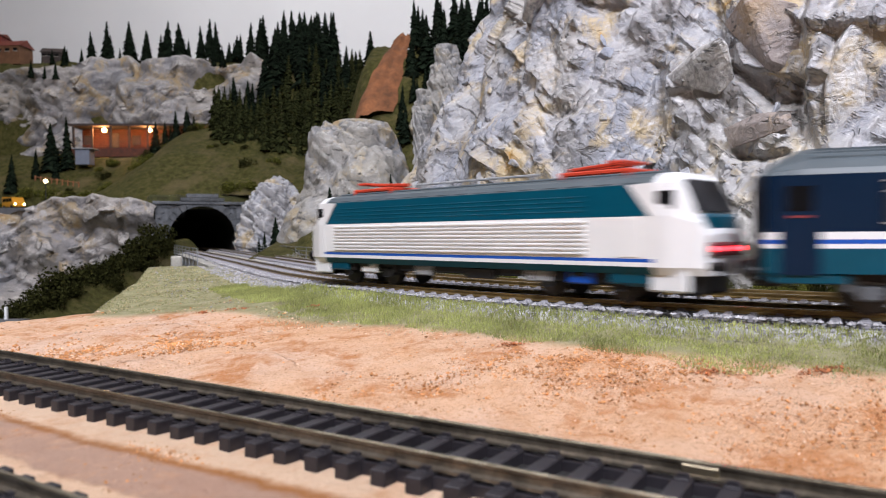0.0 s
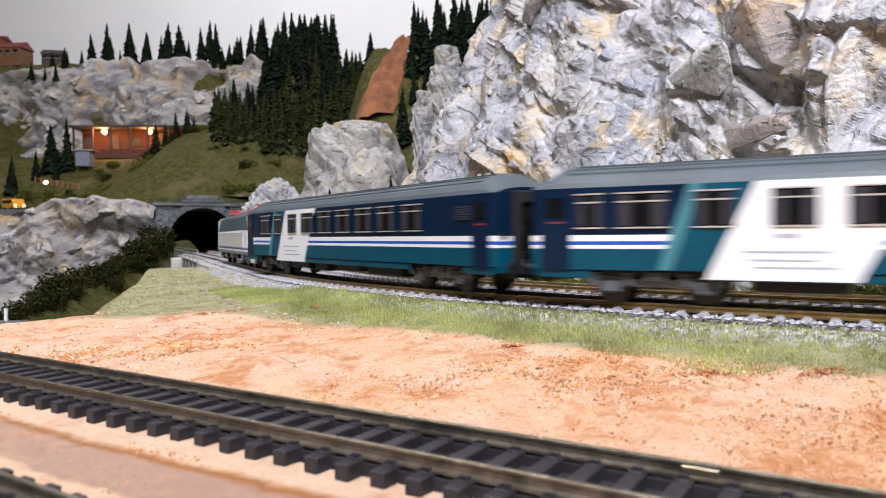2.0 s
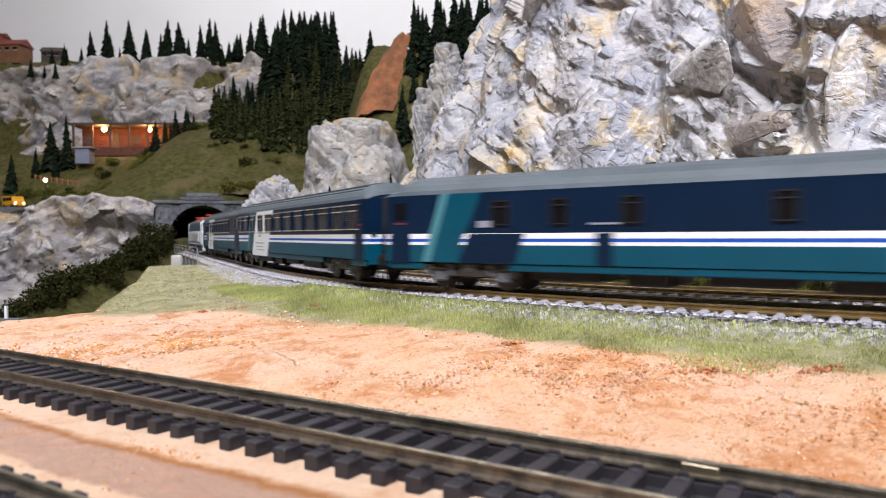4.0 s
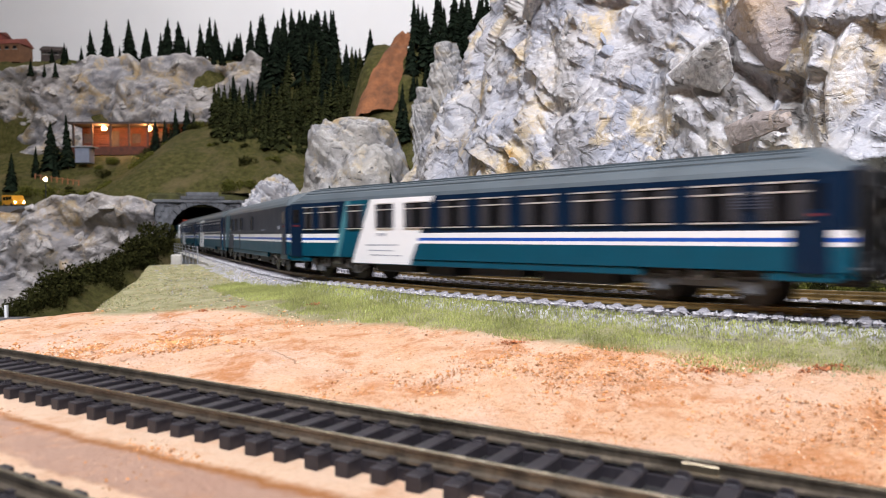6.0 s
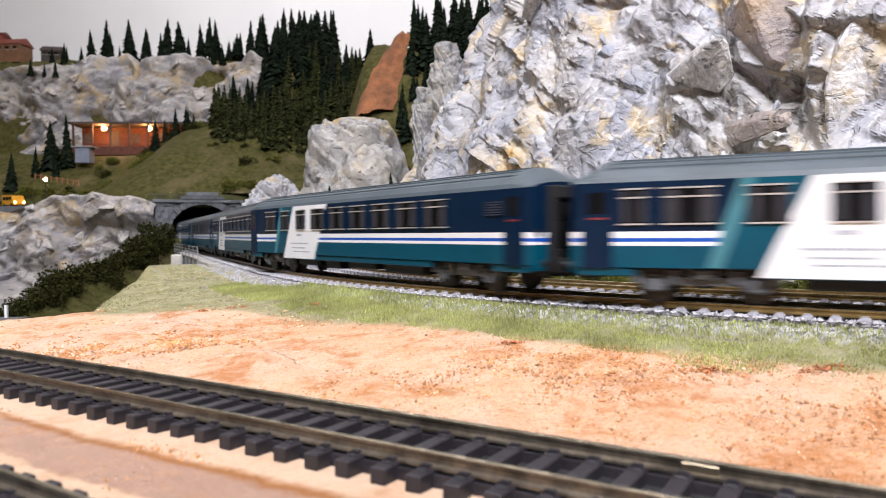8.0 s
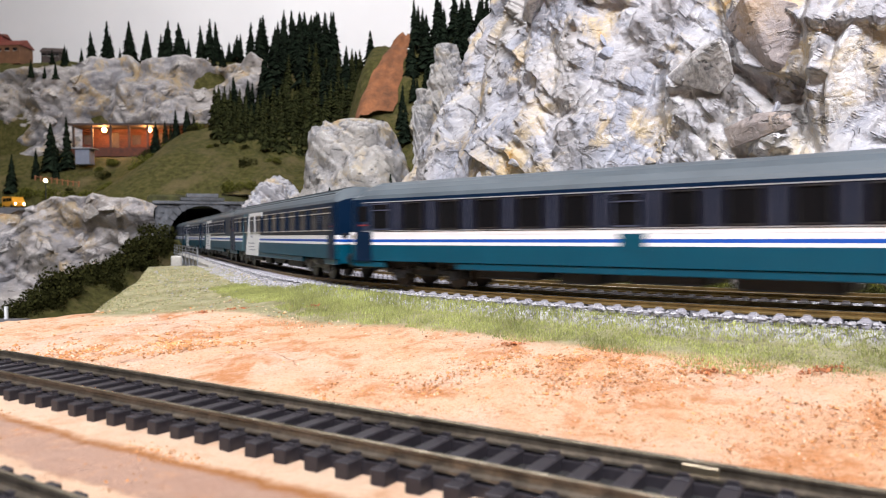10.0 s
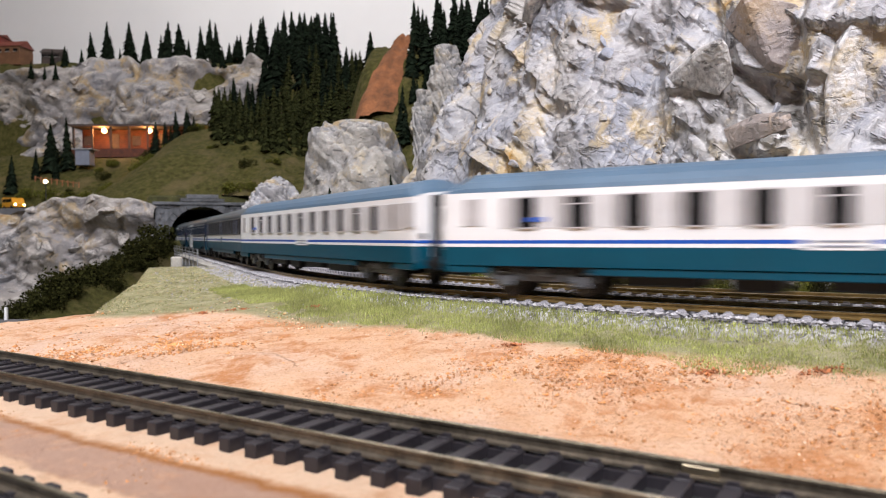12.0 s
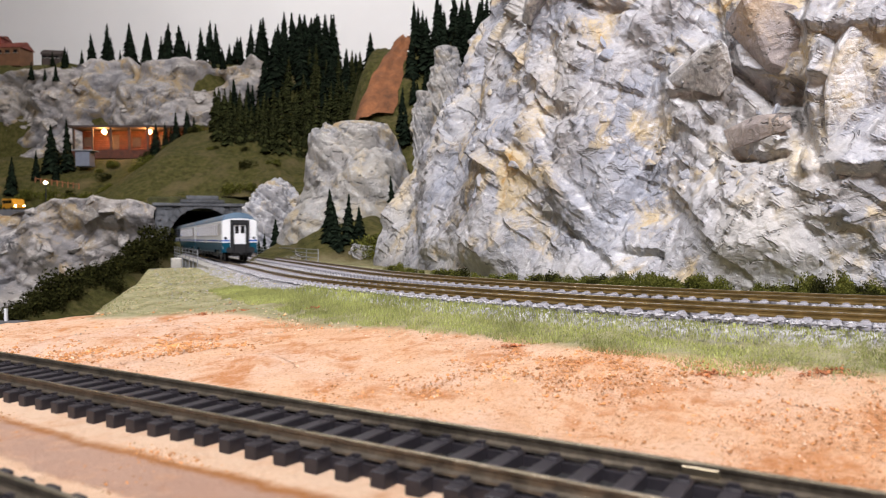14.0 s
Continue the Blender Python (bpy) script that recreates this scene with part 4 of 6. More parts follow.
    for side in (-1, 1):
        Y = W2
        if kind in ("bar", "open", "van"):
            teal = [(0.088, 0.0118), (0.0755, 0.0118), (0.0625, 0.0382), (0.0805, 0.0382)]
            light = [(0.0905, 0.0118), (0.0865, 0.0118), (0.0775, 0.0382), (0.0812, 0.0382)]
            if kind == "van":
                teal = [(u + 0.022, z) for u, z in teal]
                light = [(u + 0.022, z) for u, z in light]
            bm = bmesh.new()
            plate(bm, teal, Y - 0.0005, Y + 0.00010, side)
            part("teal_panel", bm, M_TEAL, car)
            bm = bmesh.new()
            plate(bm, light, Y - 0.0005, Y + 0.00016, side)
            part("pale_stripe", bm, M_TEAL_LIGHT, car)
        if kind in ("bar", "open"):
            bm = bmesh.new()
            plate(bm, [(0.0765, 0.0092), (0.0365, 0.0092), (0.0212, 0.0382), (0.0627, 0.0382)], Y - 0.0005, Y + 0.00022, side)
            panel = part("white_panel", bm, M_WHITE, car)
            for a, b, z0, z1 in ((0.066, 0.044, 0.0172, 0.0179), (0.064, 0.047, 0.0148, 0.0154), (0.063, 0.042, 0.0127, 0.0133), (0.058, 0.052, 0.0215, 0.0228)):
                bm = bmesh.new()
                x = b
                while x < a:
                    ln = 0.0007 + 0.0010 * random.random()
                    plate(bm, [(x, z0), (min(x + ln, a), z0), (min(x + ln, a), z1), (x, z1)], Y, Y + 0.00028, side)
                    x += ln + 0.0006
                part("lettering", bm, M_LETTER, panel, "grey unreadable lettering bars")
            cs = [0.0955 - 0.0215 * k for k in range(9)]
            if kind == "open":
                cs += [-0.0980, -0.1165]
                coach_window(car, side, 0.1120, 0.0085)
            for u in cs:
                coach_window(car, side, u, 0.0110 if 0.05 < u < 0.08 else 0.0135 if u == -0.1165 else 0.0155)
            bm = bmesh.new()
            for j in range(6):
                zz = 0.0290 + j * 0.0009
                u0 = -0.1130 if kind == "bar" else -0.1075
                plate(bm, [(u0 - 0.0045, zz), (u0 + 0.0045, zz), (u0 + 0.0045, zz + 0.0004), (u0 - 0.0045, zz + 0.0004)], Y - 0.0003, Y + 0.00045, side)
            part("grille", bm, M_PILLAR, car)
        if kind == "van":
            for u, w in ((0.076, 0.007), (0.052, 0.006), (0.026, 0.006), (-0.020, 0.006)):
                coach_window(car, side, u, w, 0.0262, 0.0345, M_BLACK, False)
            bm = bmesh.new()
            plate(bm, [(0.0325, 0.0118), (0.0385, 0.0118), (0.0385, 0.0226), (0.0325, 0.0226)], Y - 0.0005, Y + 0.00012, side)
            plate(bm, [(0.0700, 0.0118), (0.0950, 0.0118), (0.0900, 0.0226), (0.0660, 0.0226)], Y - 0.0005, Y + 0.00008, side)
            part("loading_door", bm, M_NAVY, car)
            bm = bmesh.new()
            for a, b, z0, z1 in ((0.080, 0.086, 0.025, 0.0275), (0.030, 0.041, 0.0255, 0.0262), (-0.106, -0.112, 0.0255, 0.0275), (-0.055, -0.064, 0.0250, 0.0258)):
                plate(bm, [(a, z0), (b, z0), (b, z1), (a, z1)], Y - 0.0003, Y + 0.0002, side)
            part("lettering", bm, M_LETTER, car, "grey unreadable lettering bars")
        if kind in ("dark", "white"):
            z0, z1 = (0.0248, 0.0362) if kind == "dark" else (0.0250, 0.0358)
            fm = M_BLACK if kind == "dark" else M_PALE
            if kind == "dark":
                bm = bmesh.new()
                plate(bm, [(-0.119, z0 - 0.0004), (0.1235, z0 - 0.0004), (0.1235, z1 + 0.0004), (-0.119, z1 + 0.0004)], Y - 0.0004, Y + 0.00012, side)
                part("window_band", bm, M_BAND, car)
                bm = bmesh.new()
                for zz in (z0 - 0.0006, z1 + 0.0003):
                    plate(bm, [(-0.119, zz), (0.1235, zz), (0.1235, zz + 0.0004), (-0.119, zz + 0.0004)], Y - 0.0004, Y + 0.00030, side)
                part("band_trim", bm, M_GREY, car)
                bm = bmesh.new()
                plate(bm, [(-0.1315, 0.0226), (0.1315, 0.0226), (0.1315, 0.0240), (-0.1315, 0.0240)], Y - 0.0004, Y + 0.00006, side)
                part("white_band", bm, M_WHITE, car)
                for k in range(14):
                    u = 0.12225 - 0.0185 * k
                    bm = bmesh.new()
                    plate(bm, [(u - 0.0007, z0), (u + 0.0007, z0), (u + 0.0007, z1), (u - 0.0007, z1)], Y - 0.0002, Y + 0.00024, side)
                    part("pillar", bm, M_PILLAR, car)
                cs = [0.113 - 0.0185 * k for k in range(13)]
                for k, u in enumerate(cs):
                    coach_window(car, side, u, 0.0100, z0 + 0.0005, z1 - 0.0005, M_BLACK if k not in (0, 6, 11) else M_PILLAR, False, Y + 0.0003, k in (0, 6, 11, 12))
                bm = bmesh.new()
                plate(bm, [(0.0045, 0.0170), (-0.0045, 0.0170), (-0.0045, 0.0226), (0.0045, 0.0226)], Y - 0.0004, Y + 0.0001, side)
                part("teal_panel", bm, M_TEAL, car)
            else:
                cs = [0.0975 - 0.0192 * k for k in range(12)]
                for k, u in enumerate(cs):
                    bm = bmesh.new()
                    plate(bm, [(u - 0.0080, z0), (u + 0.0080, z0), (u + 0.0080, z1), (u - 0.0080, z1)], Y - 0.0004, Y + 0.00012, side)
                    part("window_surround", bm, M_PALE, car)
                    if k < 11:
                        coach_window(car, side, u - 0.0014, 0.0072, z0 + 0.0002, z1 - 0.0002, M_PALE, False, Y + 0.0003, k in (1, 5, 9))
                bm = bmesh.new()
                plate(bm, [(0.009, 0.0178), (-0.009, 0.0178), (-0.009, 0.0212), (0.009, 0.0212)], Y - 0.0004, Y + 0.0001, side)
                part("name_board", bm, M_WHITE, car)
                bm = bmesh.new()
                for zz in (0.0186, 0.0200):
                    plate(bm, [(0.007, zz), (-0.007, zz), (-0.007, zz + 0.0006), (0.007, zz + 0.0006)], Y, Y + 0.0002, side)
                part("lettering", bm, M_LETTER, car, "grey unreadable lettering bars")
                bm = bmesh.new()
                plate(bm, [(0.096, 0.0272), (0.089, 0.0272), (0.089, 0.0288), (0.096, 0.0288)], Y, Y + 0.0005, side)
                part("destination_sign", bm, M_BLUE, car, "small blue destination sign")
                for u in (0.118, -0.1275):
                    bm = bmesh.new()
                    plate(bm, [(u - 0.0035, z0 + 0.001), (u + 0.0035, z0 + 0.001), (u + 0.0035, z1), (u - 0.0035, z1)], Y - 0.0004, Y + 0.0002, side)
                    part("door_pane", bm, M_PALE, car)
        for u in (0.1235, -0.1235):                                   # entrance doors
            if kind == "white":
                continue
            bm = bmesh.new()
            plate(bm, [(u - 0.0050, 0.0112), (u + 0.0050, 0.0112), (u + 0.0050, 0.0372), (u - 0.0050, 0.0372)], Y - 0.0004, Y + 0.00018, side)
            d = part("door", bm, M_NAVY, car)
            bm = bmesh.new()
            plate(bm, [(u - 0.0032, 0.0285), (u + 0.0032, 0.0285), (u + 0.0032, 0.0352), (u - 0.0032, 0.0352)], Y, Y + 0.00030, side)
            part("pane", bm, M_GLASS, d)
            bm = bmesh.new()
            plate(bm, [(u - 0.0028, 0.0266), (u + 0.0028, 0.0266), (u + 0.0028, 0.0273), (u - 0.0028, 0.0273)], Y, Y + 0.00032, side)
            part("sign", bm, M_REDSIGN, d, "small red sign")
    for ch in car.children:
        if not ch.name.startswith("bogie"):
            ch.location.z -= 0.0008
    return car


def loco_section(w, top):
    pts = [(w - 0.0012, 0.0092), (w, 0.0116), (w, 0.0130), (w, 0.0141), (w, 0.0272), (w - 0.0010, 0.0372), (w - 0.0034, 0.0395), (w - 0.0075, 0.0408)]
    half = [(y, min(z, top - 0.0004 * (7 - i))) for i, (y, z) in enumerate(pts)]
    return half + [(-y, z) for y, z in half[::-1]]


def locomotive():
    car = tagged(empty("locomotive"), "cream and teal electric locomotive with red pantographs", "locomotive")
    h = L_LEN / 2
    W = 0.0165
    bm = bmesh.new()
    c = h - 0.0155
    lv = [0, 1, 2, 1, 3, 4, 4]
    loft(bm, [(-c, loco_section(W, 1)), (c, loco_section(W, 1))], lv + [4] + lv[::-1] + [0], 1)
    body = part("body", bm, (M_TEAL, M_CREAM, M_BLUE, M_TEAL, M_ROOF), car)
    for sx in (-1, 1):
        bm = bmesh.new()
        st = [(sx * c, loco_section(W + 0.0001, 0.0413)), (sx * (h - 0.0105), loco_section(W, 0.0406)), (sx * (h - 0.0085), loco_section(W - 0.0006, 0.0388)),
              (sx * (h - 0.0022), loco_section(W - 0.0022, 0.0262)), (sx * h, loco_section(W - 0.0040, 0.0218)), (sx * (h - 0.0005), loco_section(W - 0.0048, 0.0160))]
        loft(bm, st, [1] * 16, 1)
        cab = part("cab", bm, (M_TEAL, M_WHITE), car, "white rounded cab end")
        bm = bmesh.new()
        a, b = Vector((sx * (h - 0.0079), 0, 0.0381)), Vector((sx * (h - 0.0030), 0, 0.0284))
        n = Vector((sx * 0.9, 0, 0.43)) * 0.0006
        q = [a + Vector((0, -0.0108, 0)) + n, a + Vector((0, 0.0108, 0)) + n, b + Vector((0, 0.0122, 0)) + n, b + Vector((0, -0.0122, 0)) + n]
        vs = [bm.verts.new(v) for v in q] + [bm.verts.new(v - n * 2.5) for v in q]
        for f in ((0, 1, 2, 3), (7, 6, 5, 4), (0, 4, 5, 1), (1, 5, 6, 2), (2, 6, 7, 3), (3, 7, 4, 0)):
            bm.faces.new([vs[i] for i in f])
        bmesh.ops.recalc_face_normals(bm, faces=bm.faces[:])
        part("windscreen", bm, M_GLASS, cab)
        bm = bmesh.new()
        box(bm, *sorted((sx * (h - 0.006), sx * (h - 0.0008))), -0.0105, 0.0105, 0.0200, 0.0278, 0, 0.001)
        part("nose_panel", bm, M_TEAL, cab)
        for sy in (-1, 1):
            bm = bmesh.new()
            y0, y1 = sorted((sy * (W - 0.0022), sy * (W - 0.0003)))
            box(bm, *sorted((sx * (c + 0.0005), sx * (c + 0.0065))), y0, y1, 0.0290, 0.0348, 0, 0.0003)
            part("side_window", bm, M_GLASS, cab)
            bm = bmesh.new()
            for i in range(4):
                yy = sy * (0.0032 + i * 0.0022)
                bmesh.ops.create_icosphere(bm, subdivisions=2, radius=0.0009, matrix=Matrix.Translation((sx * (h + 0.0002), yy, 0.0172)))
            part("tail_light" if sx < 0 else "headlight", bm, M_TAIL if sx < 0 else M_SILVER, cab, "glowing red tail light" if sx < 0 else "")
            bm = bmesh.new()
            rod(bm, (sx * (h - 0.002), sy * 0.010, 0.0120), (sx * (h + 0.0035), sy * 0.010, 0.0120), 0.0013, 10)
            rod(bm, (sx * (h + 0.0035), sy * 0.010, 0.0120), (sx * (h + 0.0042), sy * 0.010, 0.0120), 0.0027, 14)
            part("buffer", bm, M_BLACK, car)
        bm = bmesh.new()
        box(bm, *sorted((sx * (h - 0.006), sx * (h + 0.0006))), -0.0125, 0.0125, 0.0150, 0.0192, 0, 0.0008)
        part("lamp_housing", bm, M_REDSIGN if sx < 0 else M_TEAL, cab)
        bm = bmesh.new()
        box(bm, *sorted((sx * (h - 0.012), sx * (h - 0.003))), -0.0115, 0.0115, 0.0030, 0.0105, 0, 0.0010)
        part("snow_plough", bm, M_BLACK, car)
        for sy in (-1, 1):
            bm = bmesh.new()
            box(bm, *sorted((sx * (h - 0.0175), sx * (h - 0.0050))), *sorted((sy * 0.0125, sy * 0.0150)), 0.0040, 0.0125, 0, 0.0006)
            part("cab_skirt", bm, M_WHITE, car)
            bm = bmesh.new()
            box(bm, *sorted((sx * (h - 0.0320), sx * (h - 0.0178))), *sorted((sy * 0.0125, sy * 0.0152)), 0.0058, 0.0118, 0, 0.0006)
            part("side_skirt", bm, M_TEAL, car)
            bm = bmesh.new()                       # white wedge where the cab colour runs back over the side
            plate(bm, [(sx * (c + 0.0010), 0.0272), (sx * (c - 0.0010), 0.0272), (sx * (c - 0.0085), 0.0370), (sx * (c + 0.0010), 0.0374)], W - 0.0016, W + 0.00012, sy)
            part("cab_wedge", bm, M_WHITE, body)
    for sy in (-1, 1):
        for i in range(8):
            bm = bmesh.new()
            zz = 0.0151 + i * 0.00148
            y0, y1 = sorted((sy * (W - 0.0003), sy * (W + 0.00060)))
            box(bm, -0.062, 0.078, y0, y1, zz, zz + 0.00070, 0, 0.00012)
            part("louvre", bm, M_CREAM, body)
        for i in range(4):
            bm = bmesh.new()
            zz = 0.0290 + i * 0.0016
            y0, y1 = sorted((sy * (W - 0.0012), sy * (W - 0.0001 - i * 0.00016)))
            box(bm, -0.062, 0.078, y0, y1, zz, zz + 0.0006, 0, 0.00012)
            part("upper_louvre", bm, M_TEAL, body)
        for u in (-0.078, 0.082):
            bm = bmesh.new()
            plate(bm, [(u - 0.004, 0.0146), (u + 0.004, 0.0146), (u + 0.004, 0.0266), (u - 0.004, 0.0266)], W - 0.0003, W + 0.00018, sy)
            part("crew_door", bm, M_CREAM, body)
        for u, w, m in ((0.055, 0.012, M_CREAM), (-0.012, 0.016, M_BLACK), (0.020, 0.010, M_GREY), (-0.040, 0.012, M_GREY), (-0.058, 0.010, M_BLUE), (-0.082, 0.012, M_TEAL)):
            bm = bmesh.new()
            y0, y1 = sorted((sy * 0.0112, sy * 0.0142))
            box(bm, u - w / 2, u + w / 2, y0, y1, 0.0052, 0.0092, 0, 0.0005)
            part("equipment_box", bm, m, car)
    bm = bmesh.new()
    box(bm, -h + 0.016, h - 0.016, -0.0125, 0.0125, 0.0065, 0.0099, 0, 0.0008)
    part("underframe", bm, M_BLACK, car)
    for x in (-0.058, 0.058):
        bogie(car, x, M_BLACK)
    for i in range(16):
        u = -0.082 + i * 0.0107
        bm = bmesh.new()
        box(bm, u, u + 0.007, -0.0153, 0.0153, 0.0370, 0.0381, 0, 0.0003)
        part("roof_vent", bm, M_ROOF, body)
    bm = bmesh.new()
    box(bm, -0.085, 0.085, -0.0085, 0.0085, 0.0404, 0.0417, 0, 0.0004)
    part("roof_walkway", bm, M_ROOF, body)
    bm = bmesh.new()
    for u in (-0.030, -0.015, 0.0, 0.015, 0.030):
        rod(bm, (u, 0.004, 0.0416), (u, 0.004, 0.0436), 0.0011, 8)
    rod(bm, (-0.034, 0.004, 0.0438), (0.034, 0.004, 0.0438), 0.0005, 6)
    part("busbar", bm, M_GREY, body)
    for u, sgn in ((0.060, 1), (-0.060, -1)):
        bm = bmesh.new()
        for yy in (-0.0075, 0.0075):
            rod(bm, (u - 0.014, yy, 0.0426), (u + 0.014, yy, 0.0426), 0.0008, 6)
            rod(bm, (u - 0.013, yy, 0.0404), (u - 0.013, yy, 0.0426), 0.0012, 8)
            rod(bm, (u + 0.013, yy, 0.0404), (u + 0.013, yy, 0.0426), 0.0012, 8)
        for x in (u - 0.013, u, u + 0.013):
            rod(bm, (x, -0.0080, 0.0427), (x, 0.0080, 0.0427), 0.0008, 6)
        pn = part("pantograph", bm, M_RED, car, "folded red pantograph")
        bm = bmesh.new()
        rod(bm, (u + 0.012, 0, 0.0431), (u - 0.015 * sgn, 0, 0.0446), 0.0009, 6)
        rod(bm, (u - 0.015 * sgn, 0.001, 0.0446), (u + 0.008 * sgn, 0.004, 0.0455), 0.0007, 6)
        rod(bm, (u - 0.015 * sgn, -0.001, 0.0446), (u + 0.008 * sgn, -0.004, 0.0455), 0.0007, 6)
        part("arm", bm, M_RED, pn)
        bm = bmesh.new()
        for o in (-0.002, 0.002):
            rod(bm, (u + 0.008 * sgn + o, -0.0085, 0.0458), (u + 0.008 * sgn + o, 0.0085, 0.0458), 0.0006, 6)
        part("collector", bm, M_RED, pn)
    return car


SPEED_KNOTS = [(0.0, -0.2588), (1.0, -0.0871), (2.0, 0.0831), (3.0, 0.2496), (4.2, 0.4638), (5.4, 0.6781), (6.6, 0.9054), (7.8, 1.1161), (9.0, 1.3436), (10.2, 1.5800), (11.0, 1.7610), (11.6, 1.9140), (12.2, 2.0770), (12.8, 2.2490), (13.4, 2.4349), (14.0, 2.6969)]


def travelled(t):
    """Where the coupling behind the locomotive is along the line at t: a smooth curve through the knots."""
    k = np.array(SPEED_KNOTS)
    tt, ss = k[:, 0], k[:, 1]
    m = np.gradient(ss, tt)
    i = int(np.clip(np.searchsorted(tt, t) - 1, 0, len(tt) - 2))
    h = tt[i + 1] - tt[i]
    u = (t - tt[i]) / h
    return ((2 * u ** 3 - 3 * u * u + 1) * ss[i] + (u ** 3 - 2 * u * u + u) * h * m[i] + (3 * u * u - 2 * u ** 3) * ss[i + 1] + (u ** 3 - u * u) * h * m[i + 1])


def vehicle_pose(s, base):
    xa, ya, _ = on_line(s + base)
    xb, yb, _ = on_line(s - base)
    return Matrix.Translation(((xa + xb) / 2, (ya + yb) / 2, Z_FAR)) @ Matrix.Rotation(math.atan2(ya - yb, xa - xb), 4, "Z")


LOCO = locomotive()
KINDS = {"bar": "navy and teal coach with a white slanted door panel", "open": "navy and teal coach, white slanted panel, full row of windows", "van": "navy and teal luggage van with few windows",
         "dark": "older navy coach with a continuous window band", "white": "white coach with teal sill and blue-grey roof"}
MODEL = {}
TRAIN = []
for kind in ("bar", "open", "van", "open", "bar", "open", "dark", "white", "white"):
    if kind in MODEL:
        TRAIN.append(copy_thing(MODEL[kind], Matrix.Identity(4)))
    else:
        MODEL[kind] = coach(kind, KINDS[kind])
        TRAIN.append(MODEL[kind])
TRAIN[-1]["label"] = "white tail coach with teal sill and blue-grey roof"
# ---- tunnel, bridge ----
M_STONE = paint("grey_portal_stone", (0.11, 0.115, 0.125), 0.8, 0.3, 90, bump=0.0006)
M_DARK = paint("dark_lining", (0.02, 0.02, 0.02), 0.9, 0.3, 30)
M_CONC = paint("pale_concrete", (0.42, 0.40, 0.36), 0.8, 0.2, 90)
M_STEEL = paint("grey_girder_paint", (0.26, 0.27, 0.28), 0.55, 0.2, 90)
M_ROAD = paint("asphalt", (0.09, 0.09, 0.095), 0.85, 0.2, 60)
M_LOG = paint("red_brown_timber", (0.095, 0.026, 0.011), 0.7, 0.3, 120)
M_SHINGLE = paint("dark_brown_shingle", (0.05, 0.035, 0.03), 0.8, 0.3, 120)
M_DIRT = paint("red_brown_dirt", (0.20, 0.078, 0.030), 0.9, 0.35, 40, bump=0.002)
M_BUSH = paint("olive_foliage_flock", (0.095, 0.098, 0.020), 0.9, 0.5, 90, specular=0.05)
M_BUSH_DARK = paint("dark_foliage_flock", (0.026, 0.027, 0.008), 0.9, 0.6, 90, specular=0.03)
M_LAMP = glow("warm_bulb", (1.0, 0.55, 0.20), 18.0)
M_LAMP_WHITE = glow("white_globe", (1.0, 0.72, 0.42), 8.0)
island_tint(M_BUSH, 0.5, 1.7)
island_tint(M_BUSH_DARK, 0.5, 1.8)
island_tint(M_STONE, 0.7, 1.3)


M_BANK = paint("mossy_bank", (0.060, 0.060, 0.018), 0.95, 0.4, 60, bump=0.002)


def height_at(x, y):
    X, Y = np.array([[x]]), np.array([[y]])
    D, _ = off_line(X, Y)
    return float(ground_height(X, Y, D)[0, 0])


